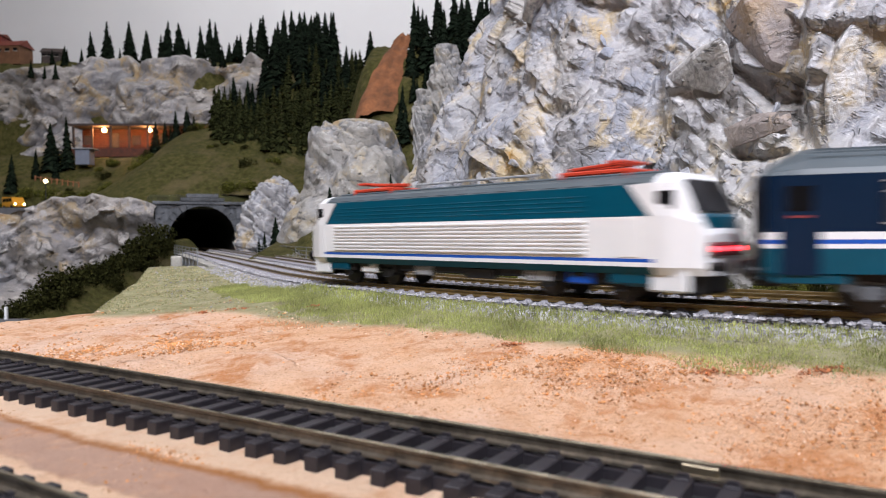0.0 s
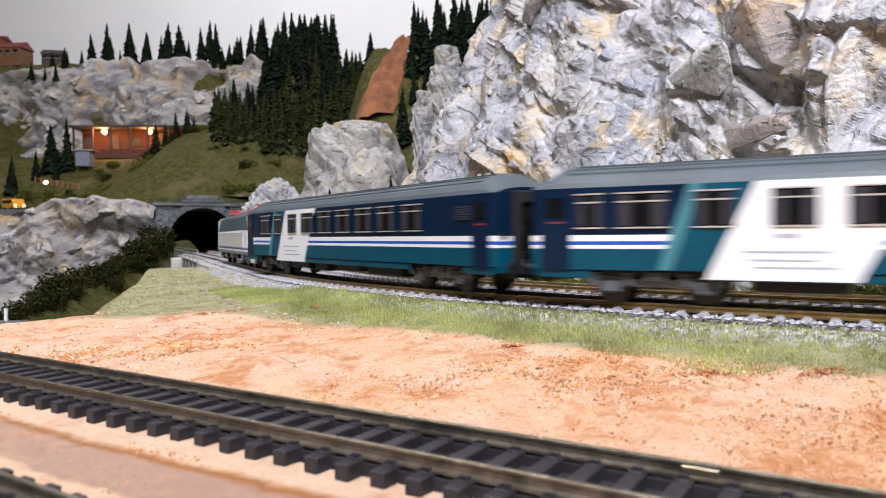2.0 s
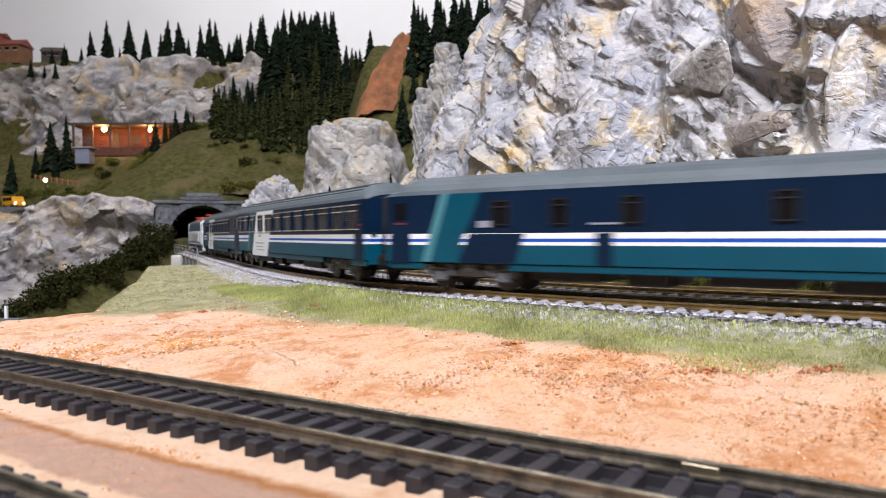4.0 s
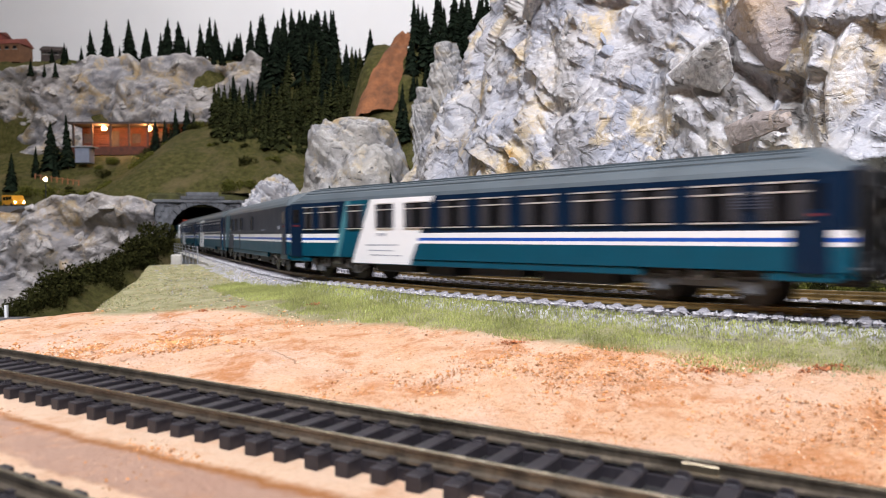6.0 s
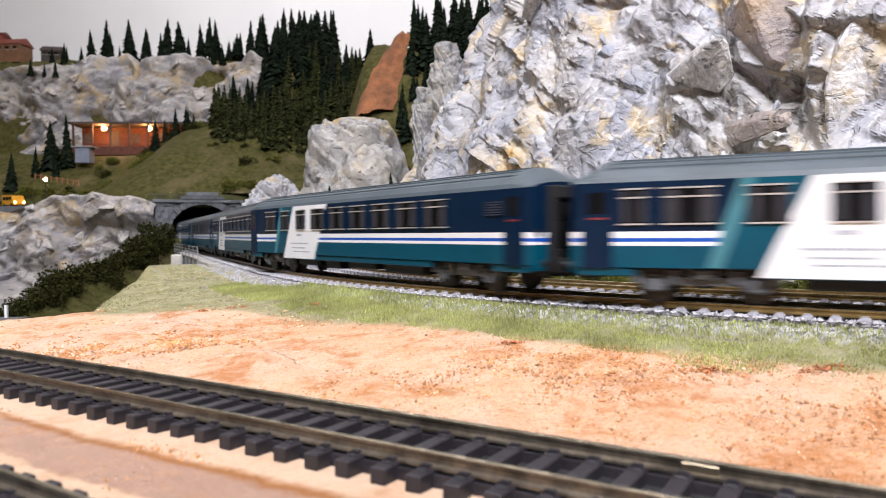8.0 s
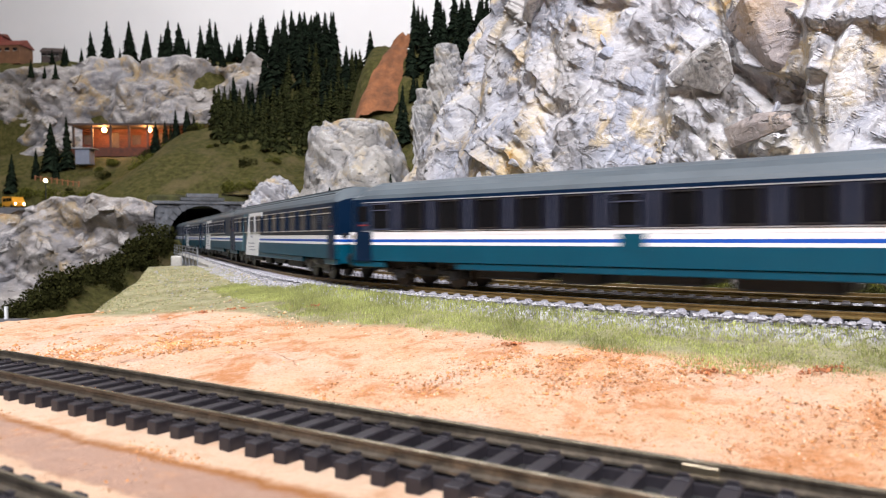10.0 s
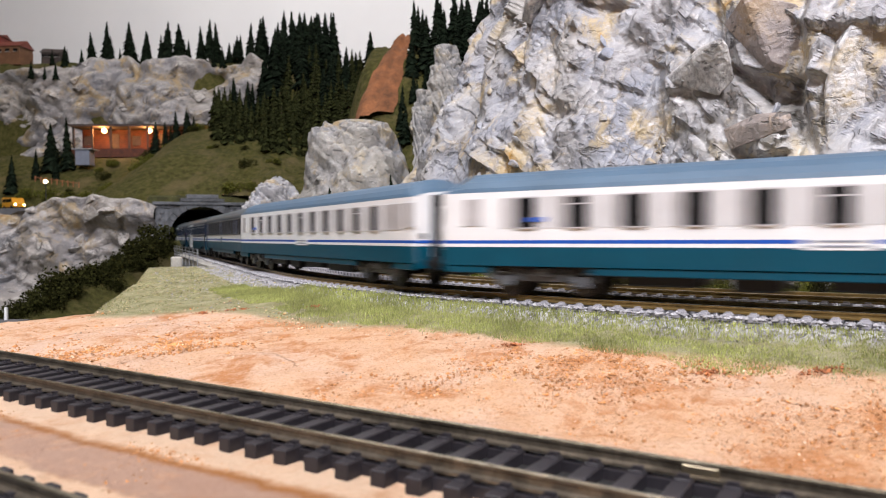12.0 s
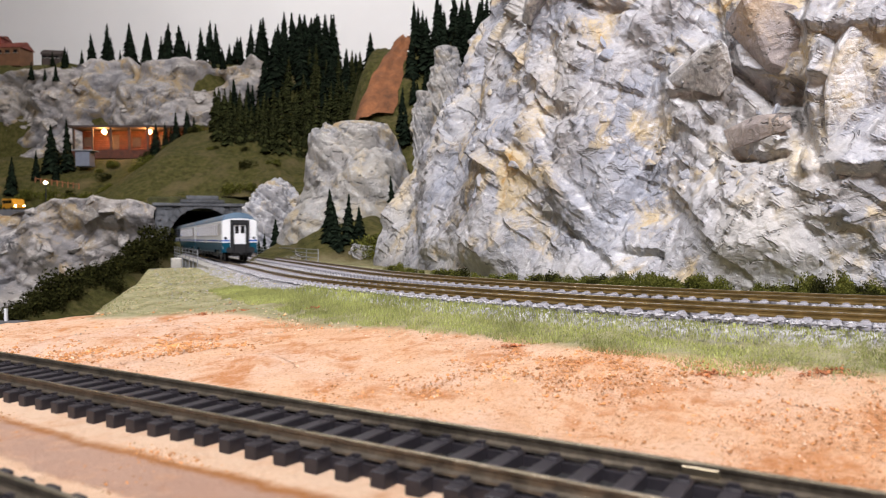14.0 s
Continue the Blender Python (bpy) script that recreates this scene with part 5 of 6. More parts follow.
def portal():
    px, py, h = on_line(S_PORTAL, -APART / 2)
    m = Matrix.Translation((float(px), float(py), Z_FAR)) @ Matrix.Rotation(float(h), 4, "Z")
    top = tagged(empty("tunnel_portal", m), "grey cut-stone double-track tunnel portal", "tunnel", kind="structure")
    R, spring = 0.056, 0.019                     # opening: half width and height of the springing
    bm = bmesh.new()
    for sx in (-1, 1):                           # piers of coursed blocks behind the face
        box(bm, sx * 0.0565 if sx > 0 else -0.076, 0.076 if sx > 0 else -0.0565, 0.003, 0.02, -0.03, 0.076)
    for i in range(24):                          # spandrel wall over the arch, in vertical strips
        x0, x1 = -0.0565 + i * 0.1130 / 24, -0.0565 + (i + 1) * 0.1130 / 24
        z = spring + math.sqrt(max(R * R - min(abs(x0), abs(x1)) ** 2, 0))
        box(bm, x0, x1, 0.003, 0.02, z, 0.076)
    part("wall", bm, M_STONE, top)
    n = 17
    for i in range(n):                           # arch stones
        a0, a1 = math.pi * i / n + 0.008, math.pi * (i + 1) / n - 0.008
        bm = bmesh.new()
        vs = []
        for y in (-0.002, 0.012):
            for a, r in ((a0, R - 0.0015), (a1, R - 0.0015), (a1, R + 0.0095), (a0, R + 0.0095)):
                vs.append(bm.verts.new((r * math.cos(a), y, spring + r * math.sin(a))))
        for f in ((0, 1, 2, 3), (7, 6, 5, 4), (0, 4, 5, 1), (1, 5, 6, 2), (2, 6, 7, 3), (3, 7, 4, 0)):
            bm.faces.new([vs[k] for k in f])
        bmesh.ops.recalc_face_normals(bm, faces=bm.faces[:])
        part("arch_stone", bm, M_STONE, top)
    rng = random.Random(4)
    z = -0.03
    while z < 0.075:                             # face blocks
        hh = 0.0092
        x = -0.076 + rng.uniform(-0.006, 0)
        while x < 0.076:
            w = rng.uniform(0.011, 0.018)
            x0, x1 = max(x, -0.076), min(x + w - 0.0006, 0.076)
            mx, mz = (x0 + x1) / 2, z + hh / 2
            far = min(abs(x0), abs(x1)) if x0 * x1 > 0 else 0
            inside = (mz < spring and far < R + 0.001) or math.hypot(far, max(mz - hh / 2 - spring, 0)) < R + 0.0095
            if not inside and x1 - x0 > 0.003:
                bm = bmesh.new()
                box(bm, x0, x1, rng.uniform(-0.0006, 0.0008), 0.006, z, z + hh - 0.0006)
                part("stone_block", bm, M_STONE, top)
            x += w
        z += hh
    bm = bmesh.new()
    box(bm, -0.080, 0.080, -0.004, 0.022, 0.0762, 0.0815, 0, 0.0008)
    box(bm, -0.036, 0.036, -0.005, 0.022, 0.0817, 0.0875, 0, 0.0008)
    box(bm, -0.026, 0.026, -0.004, 0.022, 0.0877, 0.0945, 0, 0.0008)
    part("coping", bm, M_STONE, top)
    bm = bmesh.new()
    box(bm, -0.086, 0.086, 0.006, 0.060, 0.0700, 0.0925, 0, 0.003)
    part("turf_bank", bm, M_BANK, top)
    # near-black lining that follows the line into the hill
    prof = [(R * math.cos(a), spring + R * math.sin(a)) for a in np.linspace(0, math.pi, 15)]
    prof = [(R, -0.03)] + prof + [(-R, -0.03)]
    V, F = [], []
    ss = np.linspace(S_PORTAL + 0.018, S_PORTAL + 0.55, 16)
    for s in ss:
        x, y, hh = on_line(s, -APART / 2)
        for o, z in prof:
            V.append((x + math.cos(hh) * o, y + math.sin(hh) * o, Z_FAR + z))
    k = len(prof)
    for i in range(len(ss) - 1):
        for j in range(k - 1):
            a = i * k + j
            F.append((a, a + 1, a + k + 1, a + k))
    F.append([(len(ss) - 1) * k + j for j in range(k)])
    me = bpy.data.meshes.new("tunnel_lining")
    me.from_pydata(V, [], F)
    me.materials.append(M_DARK)
    tagged(new("tunnel_lining", me), "near-black tunnel lining", "tunnel", kind="structure")


portal()


def strip(bm, s0, s1, n, o0, o1, z0, z1, mat=0):
    """A beam between two offsets and heights that follows the line."""
    rows = []
    for s in np.linspace(s0, s1, n):
        r = []
        for o, z in ((o0, z0), (o1, z0), (o1, z1), (o0, z1)):
            x, y, _ = on_line(s, o)
            r.append(bm.verts.new((float(x), float(y), z)))
        rows.append(r)
    for a, b in zip(rows, rows[1:]):
        for j in range(4):
            f = bm.faces.new((a[j], a[(j + 1) % 4], b[(j + 1) % 4], b[j]))
            f.material_index = mat
    bm.faces.new(rows[0])
    bm.faces.new(rows[-1][::-1])
    bmesh.ops.recalc_face_normals(bm, faces=bm.faces[:])


def bridge():
    br = tagged(empty("railway_bridge"), "grey steel girder bridge with handrails before the tunnel", "bridge")
    a, b = 0.255, S_PORTAL + 0.01
    bm = bmesh.new()
    strip(bm, a, b, 12, 0.028, -APART - 0.030, Z_FAR - 0.0090, Z_FAR - 0.0042)
    part("deck", bm, M_CONC, br)
    for o in (0.028, 0.008, -APART - 0.008, -APART - 0.028):
        bm = bmesh.new()
        strip(bm, a, b, 12, o, o - 0.002, Z_FAR - 0.022, Z_FAR - 0.0092)
        part("girder", bm, M_STEEL, br)
    for o, s0 in ((0.0290, 0.35), (-APART - 0.0310, 0.30)):
        rail = part("handrail", bmesh.new(), M_STEEL, br, "thin grey handrail")
        bm = bmesh.new()
        for z in (0.0005, 0.0045, 0.009, 0.013):
            strip(bm, s0, b - 0.02, 14, o + 0.0004, o - 0.0004, Z_FAR + z - 0.004, Z_FAR + z - 0.0034)
        bm.to_mesh(rail.data)
        bm.free()
        for s in np.arange(s0, b - 0.02, 0.052):
            x, y, h = on_line(s, o)
            bm = bmesh.new()
            box(bm, -0.0004, 0.0004, -0.0004, 0.0004, -0.0125, 0.0095)
            p = part("post", bm, M_STEEL, br)
            p.matrix_local = Matrix.Translation((float(x), float(y), Z_FAR)) @ Matrix.Rotation(float(h), 4, "Z")
    for s in (0.352, 0.62):
        x, y, h = on_line(s, -APART / 2)
        bm = bmesh.new()
        box(bm, -0.06, 0.06, -0.012, 0.012, -0.12, -0.0225, 0, 0.002)
        p = part("pier", bm, M_CONC, br)
        p.matrix_local = Matrix.Translation((float(x), float(y), Z_FAR)) @ Matrix.Rotation(float(h), 4, "Z")
    x, y, h = on_line(0.40, 0.046)
    bm = bmesh.new()
    box(bm, -0.0055, 0.0055, -0.0055, 0.0055, -0.08, 0.001, 0, 0.0012)
    w = part("wing_wall", bm, M_CONC, br)
    w.matrix_local = Matrix.Translation((float(x), float(y), Z_FAR)) @ Matrix.Rotation(float(h), 4, "Z")


bridge()


# ---- road with van and lamp, lodge, far houses ----
def road():
    bm = bmesh.new()
    box(bm, -2.2, -0.50, 1.262, 1.37, 0.070, 0.0885)
    tagged(part("road", bm, M_ROAD), "grey asphalt mountain road above the rock wall", "road", kind="structure")
    bm = bmesh.new()
    box(bm, -1.4, -0.40, 0.60, 0.68, -0.060, -0.0435)
    tagged(part("valley_road", bm, M_ROAD), "grey asphalt road in the valley", "road", kind="structure")
    bm = bmesh.new()
    box(bm, -0.0012, 0.0012, -0.0012, 0.0012, 0, 0.012)
    p = tagged(part("marker_post", bm, M_WHITE), "small white roadside marker post", "post")
    p.location = (-0.420, 0.675, -0.0435)


road()


def van():
    v = tagged(empty("delivery_van"), "yellow van with lit headlights on the mountain road", "van")
    my = paint("yellow_van_paint", (0.60, 0.27, 0.015), 0.35, 0.08, 80)
    bm = bmesh.new()
    prof = [(-0.027, 0.004), (0.026, 0.004), (0.0265, 0.010), (0.0225, 0.0125), (0.0175, 0.0215), (-0.0255, 0.0235), (-0.027, 0.021)]
    a = [bm.verts.new((x, -0.0105, z)) for x, z in prof]
    b = [bm.verts.new((x, 0.0105, z)) for x, z in prof]
    bm.faces.new(a)
    bm.faces.new(b[::-1])
    for i in range(len(prof)):
        bm.faces.new((a[i], b[i], b[(i + 1) % len(prof)], a[(i + 1) % len(prof)]))
    bmesh.ops.recalc_face_normals(bm, faces=bm.faces[:])
    bmesh.ops.bevel(bm, geom=bm.edges[:], offset=0.0008, segments=2, affect="EDGES")
    part("body", bm, my, v)
    for x0, x1 in ((0.006, 0.017), (-0.008, 0.004), (-0.022, -0.010)):
        bm = bmesh.new()
        box(bm, x0, x1, -0.0109, -0.0104, 0.0135, 0.0195, 0, 0.0002)
        part("window", bm, M_GLASS, v)
    for x in (-0.017, 0.016):
        for y in (-0.0095, 0.0095):
            bm = bmesh.new()
            rod(bm, (x, y - 0.0015, 0.0038), (x, y + 0.0015, 0.0038), 0.0038, 14)
            part("wheel", bm, M_BLACK, v)
    for y in (-0.0075, 0.0075):
        bm = bmesh.new()
        bmesh.ops.create_icosphere(bm, subdivisions=2, radius=0.0019, matrix=Matrix.Translation((0.0262, y, 0.0085)))
        part("headlight", bm, glow("headlight_glow", (1.0, 0.72, 0.36), 22), v, "glowing warm headlight")
    v.matrix_world = pose(-0.806, 1.325, 0.0885, 0, 0, -38)


van()


def street_lamp():
    s = tagged(empty("street_lamp"), "black street lamp with a glowing white globe", "street lamp")
    bm = bmesh.new()
    rod(bm, (0, 0, 0), (0, 0, 0.052), 0.0011, 8, 0, 0.0008)
    rod(bm, (0, 0, 0), (0, 0, 0.006), 0.002, 8)
    part("pole", bm, M_BLACK, s)
    bm = bmesh.new()
    bmesh.ops.create_icosphere(bm, subdivisions=3, radius=0.0038, matrix=Matrix.Translation((0, 0, 0.0555)))
    part("globe", bm, M_LAMP_WHITE, s)
    s.location = (-0.772, 1.372, 0.0890)


street_lamp()


def point_lamp(x, y, z, power, colour=(1.0, 0.55, 0.22), r=0.004):
    d = bpy.data.lights.new("porch_bulb", "POINT")
    d.energy, d.color, d.shadow_soft_size = power, colour, r
    o = new("porch_bulb", d)
    o.location = (x, y, z)


def lodge():
    """A long timber lodge with a lit porch."""
    z0 = 0.246
    lo = tagged(empty("timber_lodge", pose(-0.735, 1.70, z0, 0, 0, 3)), "long red-brown timber lodge with a lamp-lit porch", "lodge")
    bm = bmesh.new()
    box(bm, -0.140, 0.165, 0.03, 0.12, -0.03, 0.052)
    part("wall", bm, M_LOG, lo)
    for i in range(11):
        bm = bmesh.new()
        rod(bm, (-0.140, 0.029, 0.003 + i * 0.0046), (0.155, 0.029, 0.003 + i * 0.0046), 0.0024, 6)
        part("log", bm, M_LOG, lo)
    bm = bmesh.new()
    box(bm, -0.152, 0.175, -0.022, 0.13, 0, 0.005)
    for v in bm.verts:
        v.co.z += 0.056 + (0.05 - abs(v.co.y - 0.054)) * 0.12
    part("roof", bm, M_SHINGLE, lo)
    bm = bmesh.new()
    box(bm, -0.148, 0.165, -0.018, 0.03, -0.02, 0.0)
    part("porch_floor", bm, M_LOG, lo)
    for i in range(8):
        x = -0.142 + i * 0.0432
        bm = bmesh.new()
        box(bm, x - 0.0022, x + 0.0022, -0.016, -0.012, 0.0, 0.0585)
        part("post", bm, M_SHINGLE, lo)
    for x0, x1, z1 in ((-0.135, -0.115, 0.036), (-0.07, -0.052, 0.042), (-0.02, 0.0, 0.036), (0.045, 0.062, 0.042), (0.09, 0.11, 0.036)):
        bm = bmesh.new()
        box(bm, x0, x1, 0.0255, 0.0295, 0.002 if z1 > 0.04 else 0.014, z1)
        part("door" if z1 > 0.04 else "window", bm, M_SHINGLE, lo)
    for x in (-0.078, 0.028, 0.150):
        bm = bmesh.new()
        bmesh.ops.create_icosphere(bm, subdivisions=2, radius=0.0062 if x < 0.1 else 0.0035, matrix=Matrix.Translation((x, 0.004, 0.046)))
        part("porch_light", bm, M_LAMP, lo, "glowing warm porch light")
        c = lo.matrix_world @ Vector((x, -0.006, 0.043))
        point_lamp(*c, 0.26 if x < 0.1 else 0.08, (1.0, 0.45, 0.14))
    bm = bmesh.new()
    box(bm, -0.016, 0.016, -0.013, 0.013, -0.02, 0.015, 0, 0.001)
    box(bm, -0.022, 0.024, -0.017, 0.017, 0.0151, 0.0172, 1)
    k = tagged(part("kiosk", bm, (paint("pale_blue_paint", (0.17, 0.19, 0.24), 0.6, 0.1, 60), M_STEEL)), "small pale blue kiosk with a grey roof", "kiosk")
    k.location = (-0.810, 1.60, 0.218)
    f = tagged(empty("wooden_fence"), "low rusty orange wooden fence on the slope", "fence")
    mo = paint("orange_timber", (0.30, 0.12, 0.05), 0.8, 0.25, 80)
    for i in range(9):
        x = -0.90 + i * 0.0135
        y = 1.56 - 0.003 * i
        z = height_at(x, y)
        bm = bmesh.new()
        box(bm, x - 0.001, x + 0.001, y - 0.001, y + 0.001, z - 0.01, z + 0.012)
        part("post", bm, mo, f)
        if i < 8:
            z2 = height_at(x + 0.0135, y - 0.003)
            bm = bmesh.new()
            rod(bm, (x, y, z + 0.009), (x + 0.0135, y - 0.003, z2 + 0.009), 0.0008, 5)
            part("rail", bm, mo, f)


lodge()


def house(name, label, x, y, z, w, d, h, roof_h, turn, wall, roof):
    ho = tagged(empty(name, pose(x, y, z, 0, 0, turn)), label, "house", group="houses on the plateau")
    bm = bmesh.new()
    box(bm, -w / 2, w / 2, -d / 2, d / 2, -0.03, h)
    part("wall", bm, wall, ho)
    bm = bmesh.new()
    o = 0.004
    v = [bm.verts.new(c) for c in ((-w / 2 - o, -d / 2 - o, h), (w / 2 + o, -d / 2 - o, h), (w / 2 + o, d / 2 + o, h), (-w / 2 - o, d / 2 + o, h), (-w / 2 - o, 0, h + roof_h), (w / 2 + o, 0, h + roof_h))]
    for q in ((0, 1, 5, 4), (2, 3, 4, 5), (1, 2, 5), (3, 0, 4), (3, 2, 1, 0)):
        bm.faces.new([v[i] for i in q])
    bmesh.ops.recalc_face_normals(bm, faces=bm.faces[:])
    part("roof", bm, roof, ho)
    for i in range(3):
        bm = bmesh.new()
        cx = -w / 2 + (i + 0.5) * w / 3
        box(bm, cx - 0.006, cx + 0.006, -d / 2 - 0.0012, -d / 2 + 0.002, h * 0.35, h * 0.72)
        win = part("window", bm, M_GLASS, ho)
        bm = bmesh.new()
        box(bm, cx - 0.0075, cx + 0.0075, -d / 2 - 0.0022, -d / 2 - 0.0002, h * 0.30, h * 0.345)
        part("sill", bm, M_CONC, win)
    return ho


M_BRICK = paint("red_painted_wall", (0.22, 0.035, 0.02), 0.7, 0.2, 60)
M_TAN = paint("tan_wall", (0.16, 0.075, 0.035), 0.7, 0.2, 60)
M_REDROOF = paint("red_roof", (0.17, 0.04, 0.025), 0.7, 0.2, 60)
house("hotel_house", "tall red-walled house with a tan base", -1.375, 2.17, 0.585, 0.075, 0.07, 0.062, 0.012, 8, M_BRICK, M_REDROOF)
house("village_house", "low tan house with a red roof", -1.285, 2.13, 0.580, 0.075, 0.06, 0.024, 0.022, -6, M_TAN, M_REDROOF)
house("village_house", "small dark timber hut on the plateau", -1.185, 2.16, 0.575, 0.05, 0.05, 0.018, 0.018, 10, M_SHINGLE, M_SHINGLE)


def dirt_slide():
    n, w = 46, 13
    V, F = [], []
    for i in range(n):
        t = i / (n - 1)
        cx, cy = -0.072 - 0.042 * t ** 1.15, 1.285 - 0.175 * t
        for j in range(w):
            u = j / (w - 1) - 0.5
            x = cx + u * (0.030 + 0.046 * t) + 0.002 * math.sin(t * 23)
            y = cy + u * 0.02
            V.append((x, y, height_at(x, y) + 0.008 + 0.010 * math.cos(u * math.pi) + 0.003 * noise.fractal((x * 60, y * 60, 0), 1, 2, 4) + 0.008 * (t < 0.1) - 0.007 * math.exp(-((u - 0.22 + 0.25 * t) * 12) ** 2)))
    for i in range(n - 1):
        for j in range(w - 1):
            a = i * w + j
            F.append((a, a + 1, a + w + 1, a + w))
    me = bpy.data.meshes.new("dirt_slide")
    me.from_pydata(V, [], F)
    me.materials.append(M_DIRT)
    tagged(smooth(new("dirt_slide", me)), "bare red-brown landslide scar on the hillside", "dirt slope", kind="structure")


dirt_slide()
# ---- trees and plants ----
def spruce_meshes(seed, tiers, slim, needles=None):
    """Trunk and a ragged crown of drooping needle sprays, one unit high."""
    rng = random.Random(seed)
    bm = bmesh.new()
    rod(bm, (0, 0, 0), (0, 0, 0.97), 0.022, 6, 0, 0.004)
    tr = bpy.data.meshes.new("trunk")
    bm.to_mesh(tr)
    bm.free()
    tr.materials.append(M_BARK)
    V, F = [], []
    for k in range(tiers):
        f = k / (tiers - 1)
        z = 0.10 + 0.86 * f
        r = slim * (1 - f) ** 0.85 * rng.uniform(0.82, 1.15) + 0.014
        n = max(5, int(13 - 7 * f))
        for j in range(n):
            a = 2 * math.pi * (j + rng.random() * 0.8) / n
            rr = r * rng.uniform(0.65, 1.15)
            droop = rr * rng.uniform(0.25, 0.6)
            wdt = rr * 0.30 + 0.012
            ca, sa = math.cos(a), math.sin(a)
            z1 = z + rng.uniform(-0.02, 0.02)
            b = len(V)
            V += [(0, 0, z1 + 0.035), (ca * rr * 0.55 - sa * wdt, sa * rr * 0.55 + ca * wdt, z1 - droop * 0.35), (ca * rr, sa * rr, z1 - droop),
                  (ca * rr * 0.55 + sa * wdt, sa * rr * 0.55 - ca * wdt, z1 - droop * 0.35), (ca * rr * 0.5, sa * rr * 0.5, z1 + 0.012),
                  (ca * rr * 0.45, sa * rr * 0.45, z1 - droop * 0.6 - 0.02)]
            F += [(b, b + 1, b + 4), (b + 1, b + 2, b + 4), (b + 2, b + 3, b + 4), (b + 3, b, b + 4), (b + 1, b + 5, b + 2), (b + 2, b + 5, b + 3), (b, b + 5, b + 1), (b, b + 3, b + 5)]
    cr = bpy.data.meshes.new("crown")
    cr.from_pydata(V, [], F)
    cr.materials.append(needles or M_NEEDLE)
    return tr, cr


SPRUCES = [spruce_meshes(i, 22 + i % 4, 0.165 + 0.022 * (i % 4)) for i in range(5)]
SPRUCES_OLIVE = [spruce_meshes(i + 20, 14 + i % 3, 0.18 + 0.022 * (i % 3), M_NEEDLE_OLIVE) for i in range(4)]
TREE_RNG = random.Random(21)


def spruce(x, y, z, h, label="dark green model spruce tree", group="spruces"):
    t = tagged(empty("spruce_tree"), label, "tree", group=group)
    tr, cr = TREE_RNG.choice(SPRUCES_OLIVE if group == "hillside spruces" else SPRUCES)
    m = Matrix.Rotation(TREE_RNG.uniform(0, 6.28), 4, "Z")
    same("trunk", tr, m, t)
    same("crown", cr, m, t)
    w = TREE_RNG.uniform(0.85, 1.15)
    t.matrix_world = Matrix.Translation((x, y, z - 0.003)) @ pose(0, 0, 0, TREE_RNG.uniform(-3, 3), TREE_RNG.uniform(-3, 3)) @ Matrix.Diagonal((h * w, h * w, h, 1))
    return t


def stand(count, x0, x1, y0, y1, h0, h1, group, label="dark green model spruce tree", gap=0.02):
    done = []
    for _ in range(count * 12):
        if len(done) == count:
            break
        x, y = TREE_RNG.uniform(x0, x1), TREE_RNG.uniform(y0, y1)
        if group == "hillside spruces" and x < -0.32 * y or any(math.hypot(x - a, y - b) < gap for a, b in done):
            continue
        done.append((x, y))
        spruce(x, y, height_at(x, y), TREE_RNG.uniform(h0, h1), label, group)


# along the skyline of the far cliff
for i in range(32):
    x = -1.02 + i * 0.0192 + TREE_RNG.uniform(-0.013, 0.013)
    spruce(x, 2.06 + TREE_RNG.uniform(-0.03, 0.05), 0.545, TREE_RNG.choice((0.055, 0.08, 0.10, 0.12)) * TREE_RNG.uniform(0.85, 1.1) + 0.020 * i / 31, "dark spruce on the far cliff top", "skyline spruces")
stand(9, -1.14, -0.85, 2.03, 2.1, 0.04, 0.07, "skyline spruces", "small dark spruce on the far cliff top")
stand(30, -0.52, -0.28, 1.70, 1.95, 0.12, 0.175, "hilltop spruces", "tall dark spruce in the hilltop wood")
stand(18, -0.50, -0.37, 1.82, 1.96, 0.12, 0.165, "hilltop spruces", "tall dark spruce in the hilltop wood")
stand(8, -0.28, -0.16, 1.55, 1.75, 0.08, 0.13, "hilltop spruces", "dark spruce on the hilltop")
stand(112, -0.55, -0.19, 1.38, 1.74, 0.05, 0.11, "hillside spruces", "dark green spruce on the wooded hillside", 0.020)
stand(10, -0.66, -0.56, 1.55, 1.66, 0.055, 0.085, "lodge spruces", "dark spruce before the timber lodge", 0.016)
stand(7, -0.58, -0.50, 1.74, 1.85, 0.06, 0.09, "lodge spruces", "dark spruce beside the timber lodge")
for x, y, h in ((-0.885, 1.60, 0.11), (-0.848, 1.60, 0.125), (-0.905, 1.57, 0.07), (-0.93, 1.52, 0.085), (-0.965, 1.50, 0.06), (-0.86, 1.57, 0.06)):
    spruce(x, y, height_at(x, y), h, "dark spruce on the slope by the lodge", "lodge spruces")
for x, y, h in ((-1.08, 1.86, 0.05), (-1.05, 1.87, 0.04), (-1.02, 1.87, 0.045)):
    spruce(x, y, 0.455, h, "small dark spruce on a cliff ledge", "ledge spruces")
stand(40, -0.055, 0.15, 1.18, 1.46, 0.065, 0.115, "ridge spruces", "tall dark spruce on the ridge behind the crag", 0.022)
stand(7, -0.070, -0.02, 1.06, 1.18, 0.045, 0.07, "ridge spruces", "dark spruce beside the landslide scar", 0.016)
for x, y, h in ((-0.132, 0.835, 0.066), (-0.123, 0.815, 0.05), (-0.112, 0.825, 0.062), (-0.098, 0.83, 0.046), (-0.118, 0.80, 0.036), (-0.242, 1.02, 0.065), (-0.262, 1.03, 0.045), (-0.275, 1.05, 0.035)):
    spruce(x, y, max(height_at(x, y), -0.02), h, "small dark spruce at the foot of the rock", "trackside spruces")
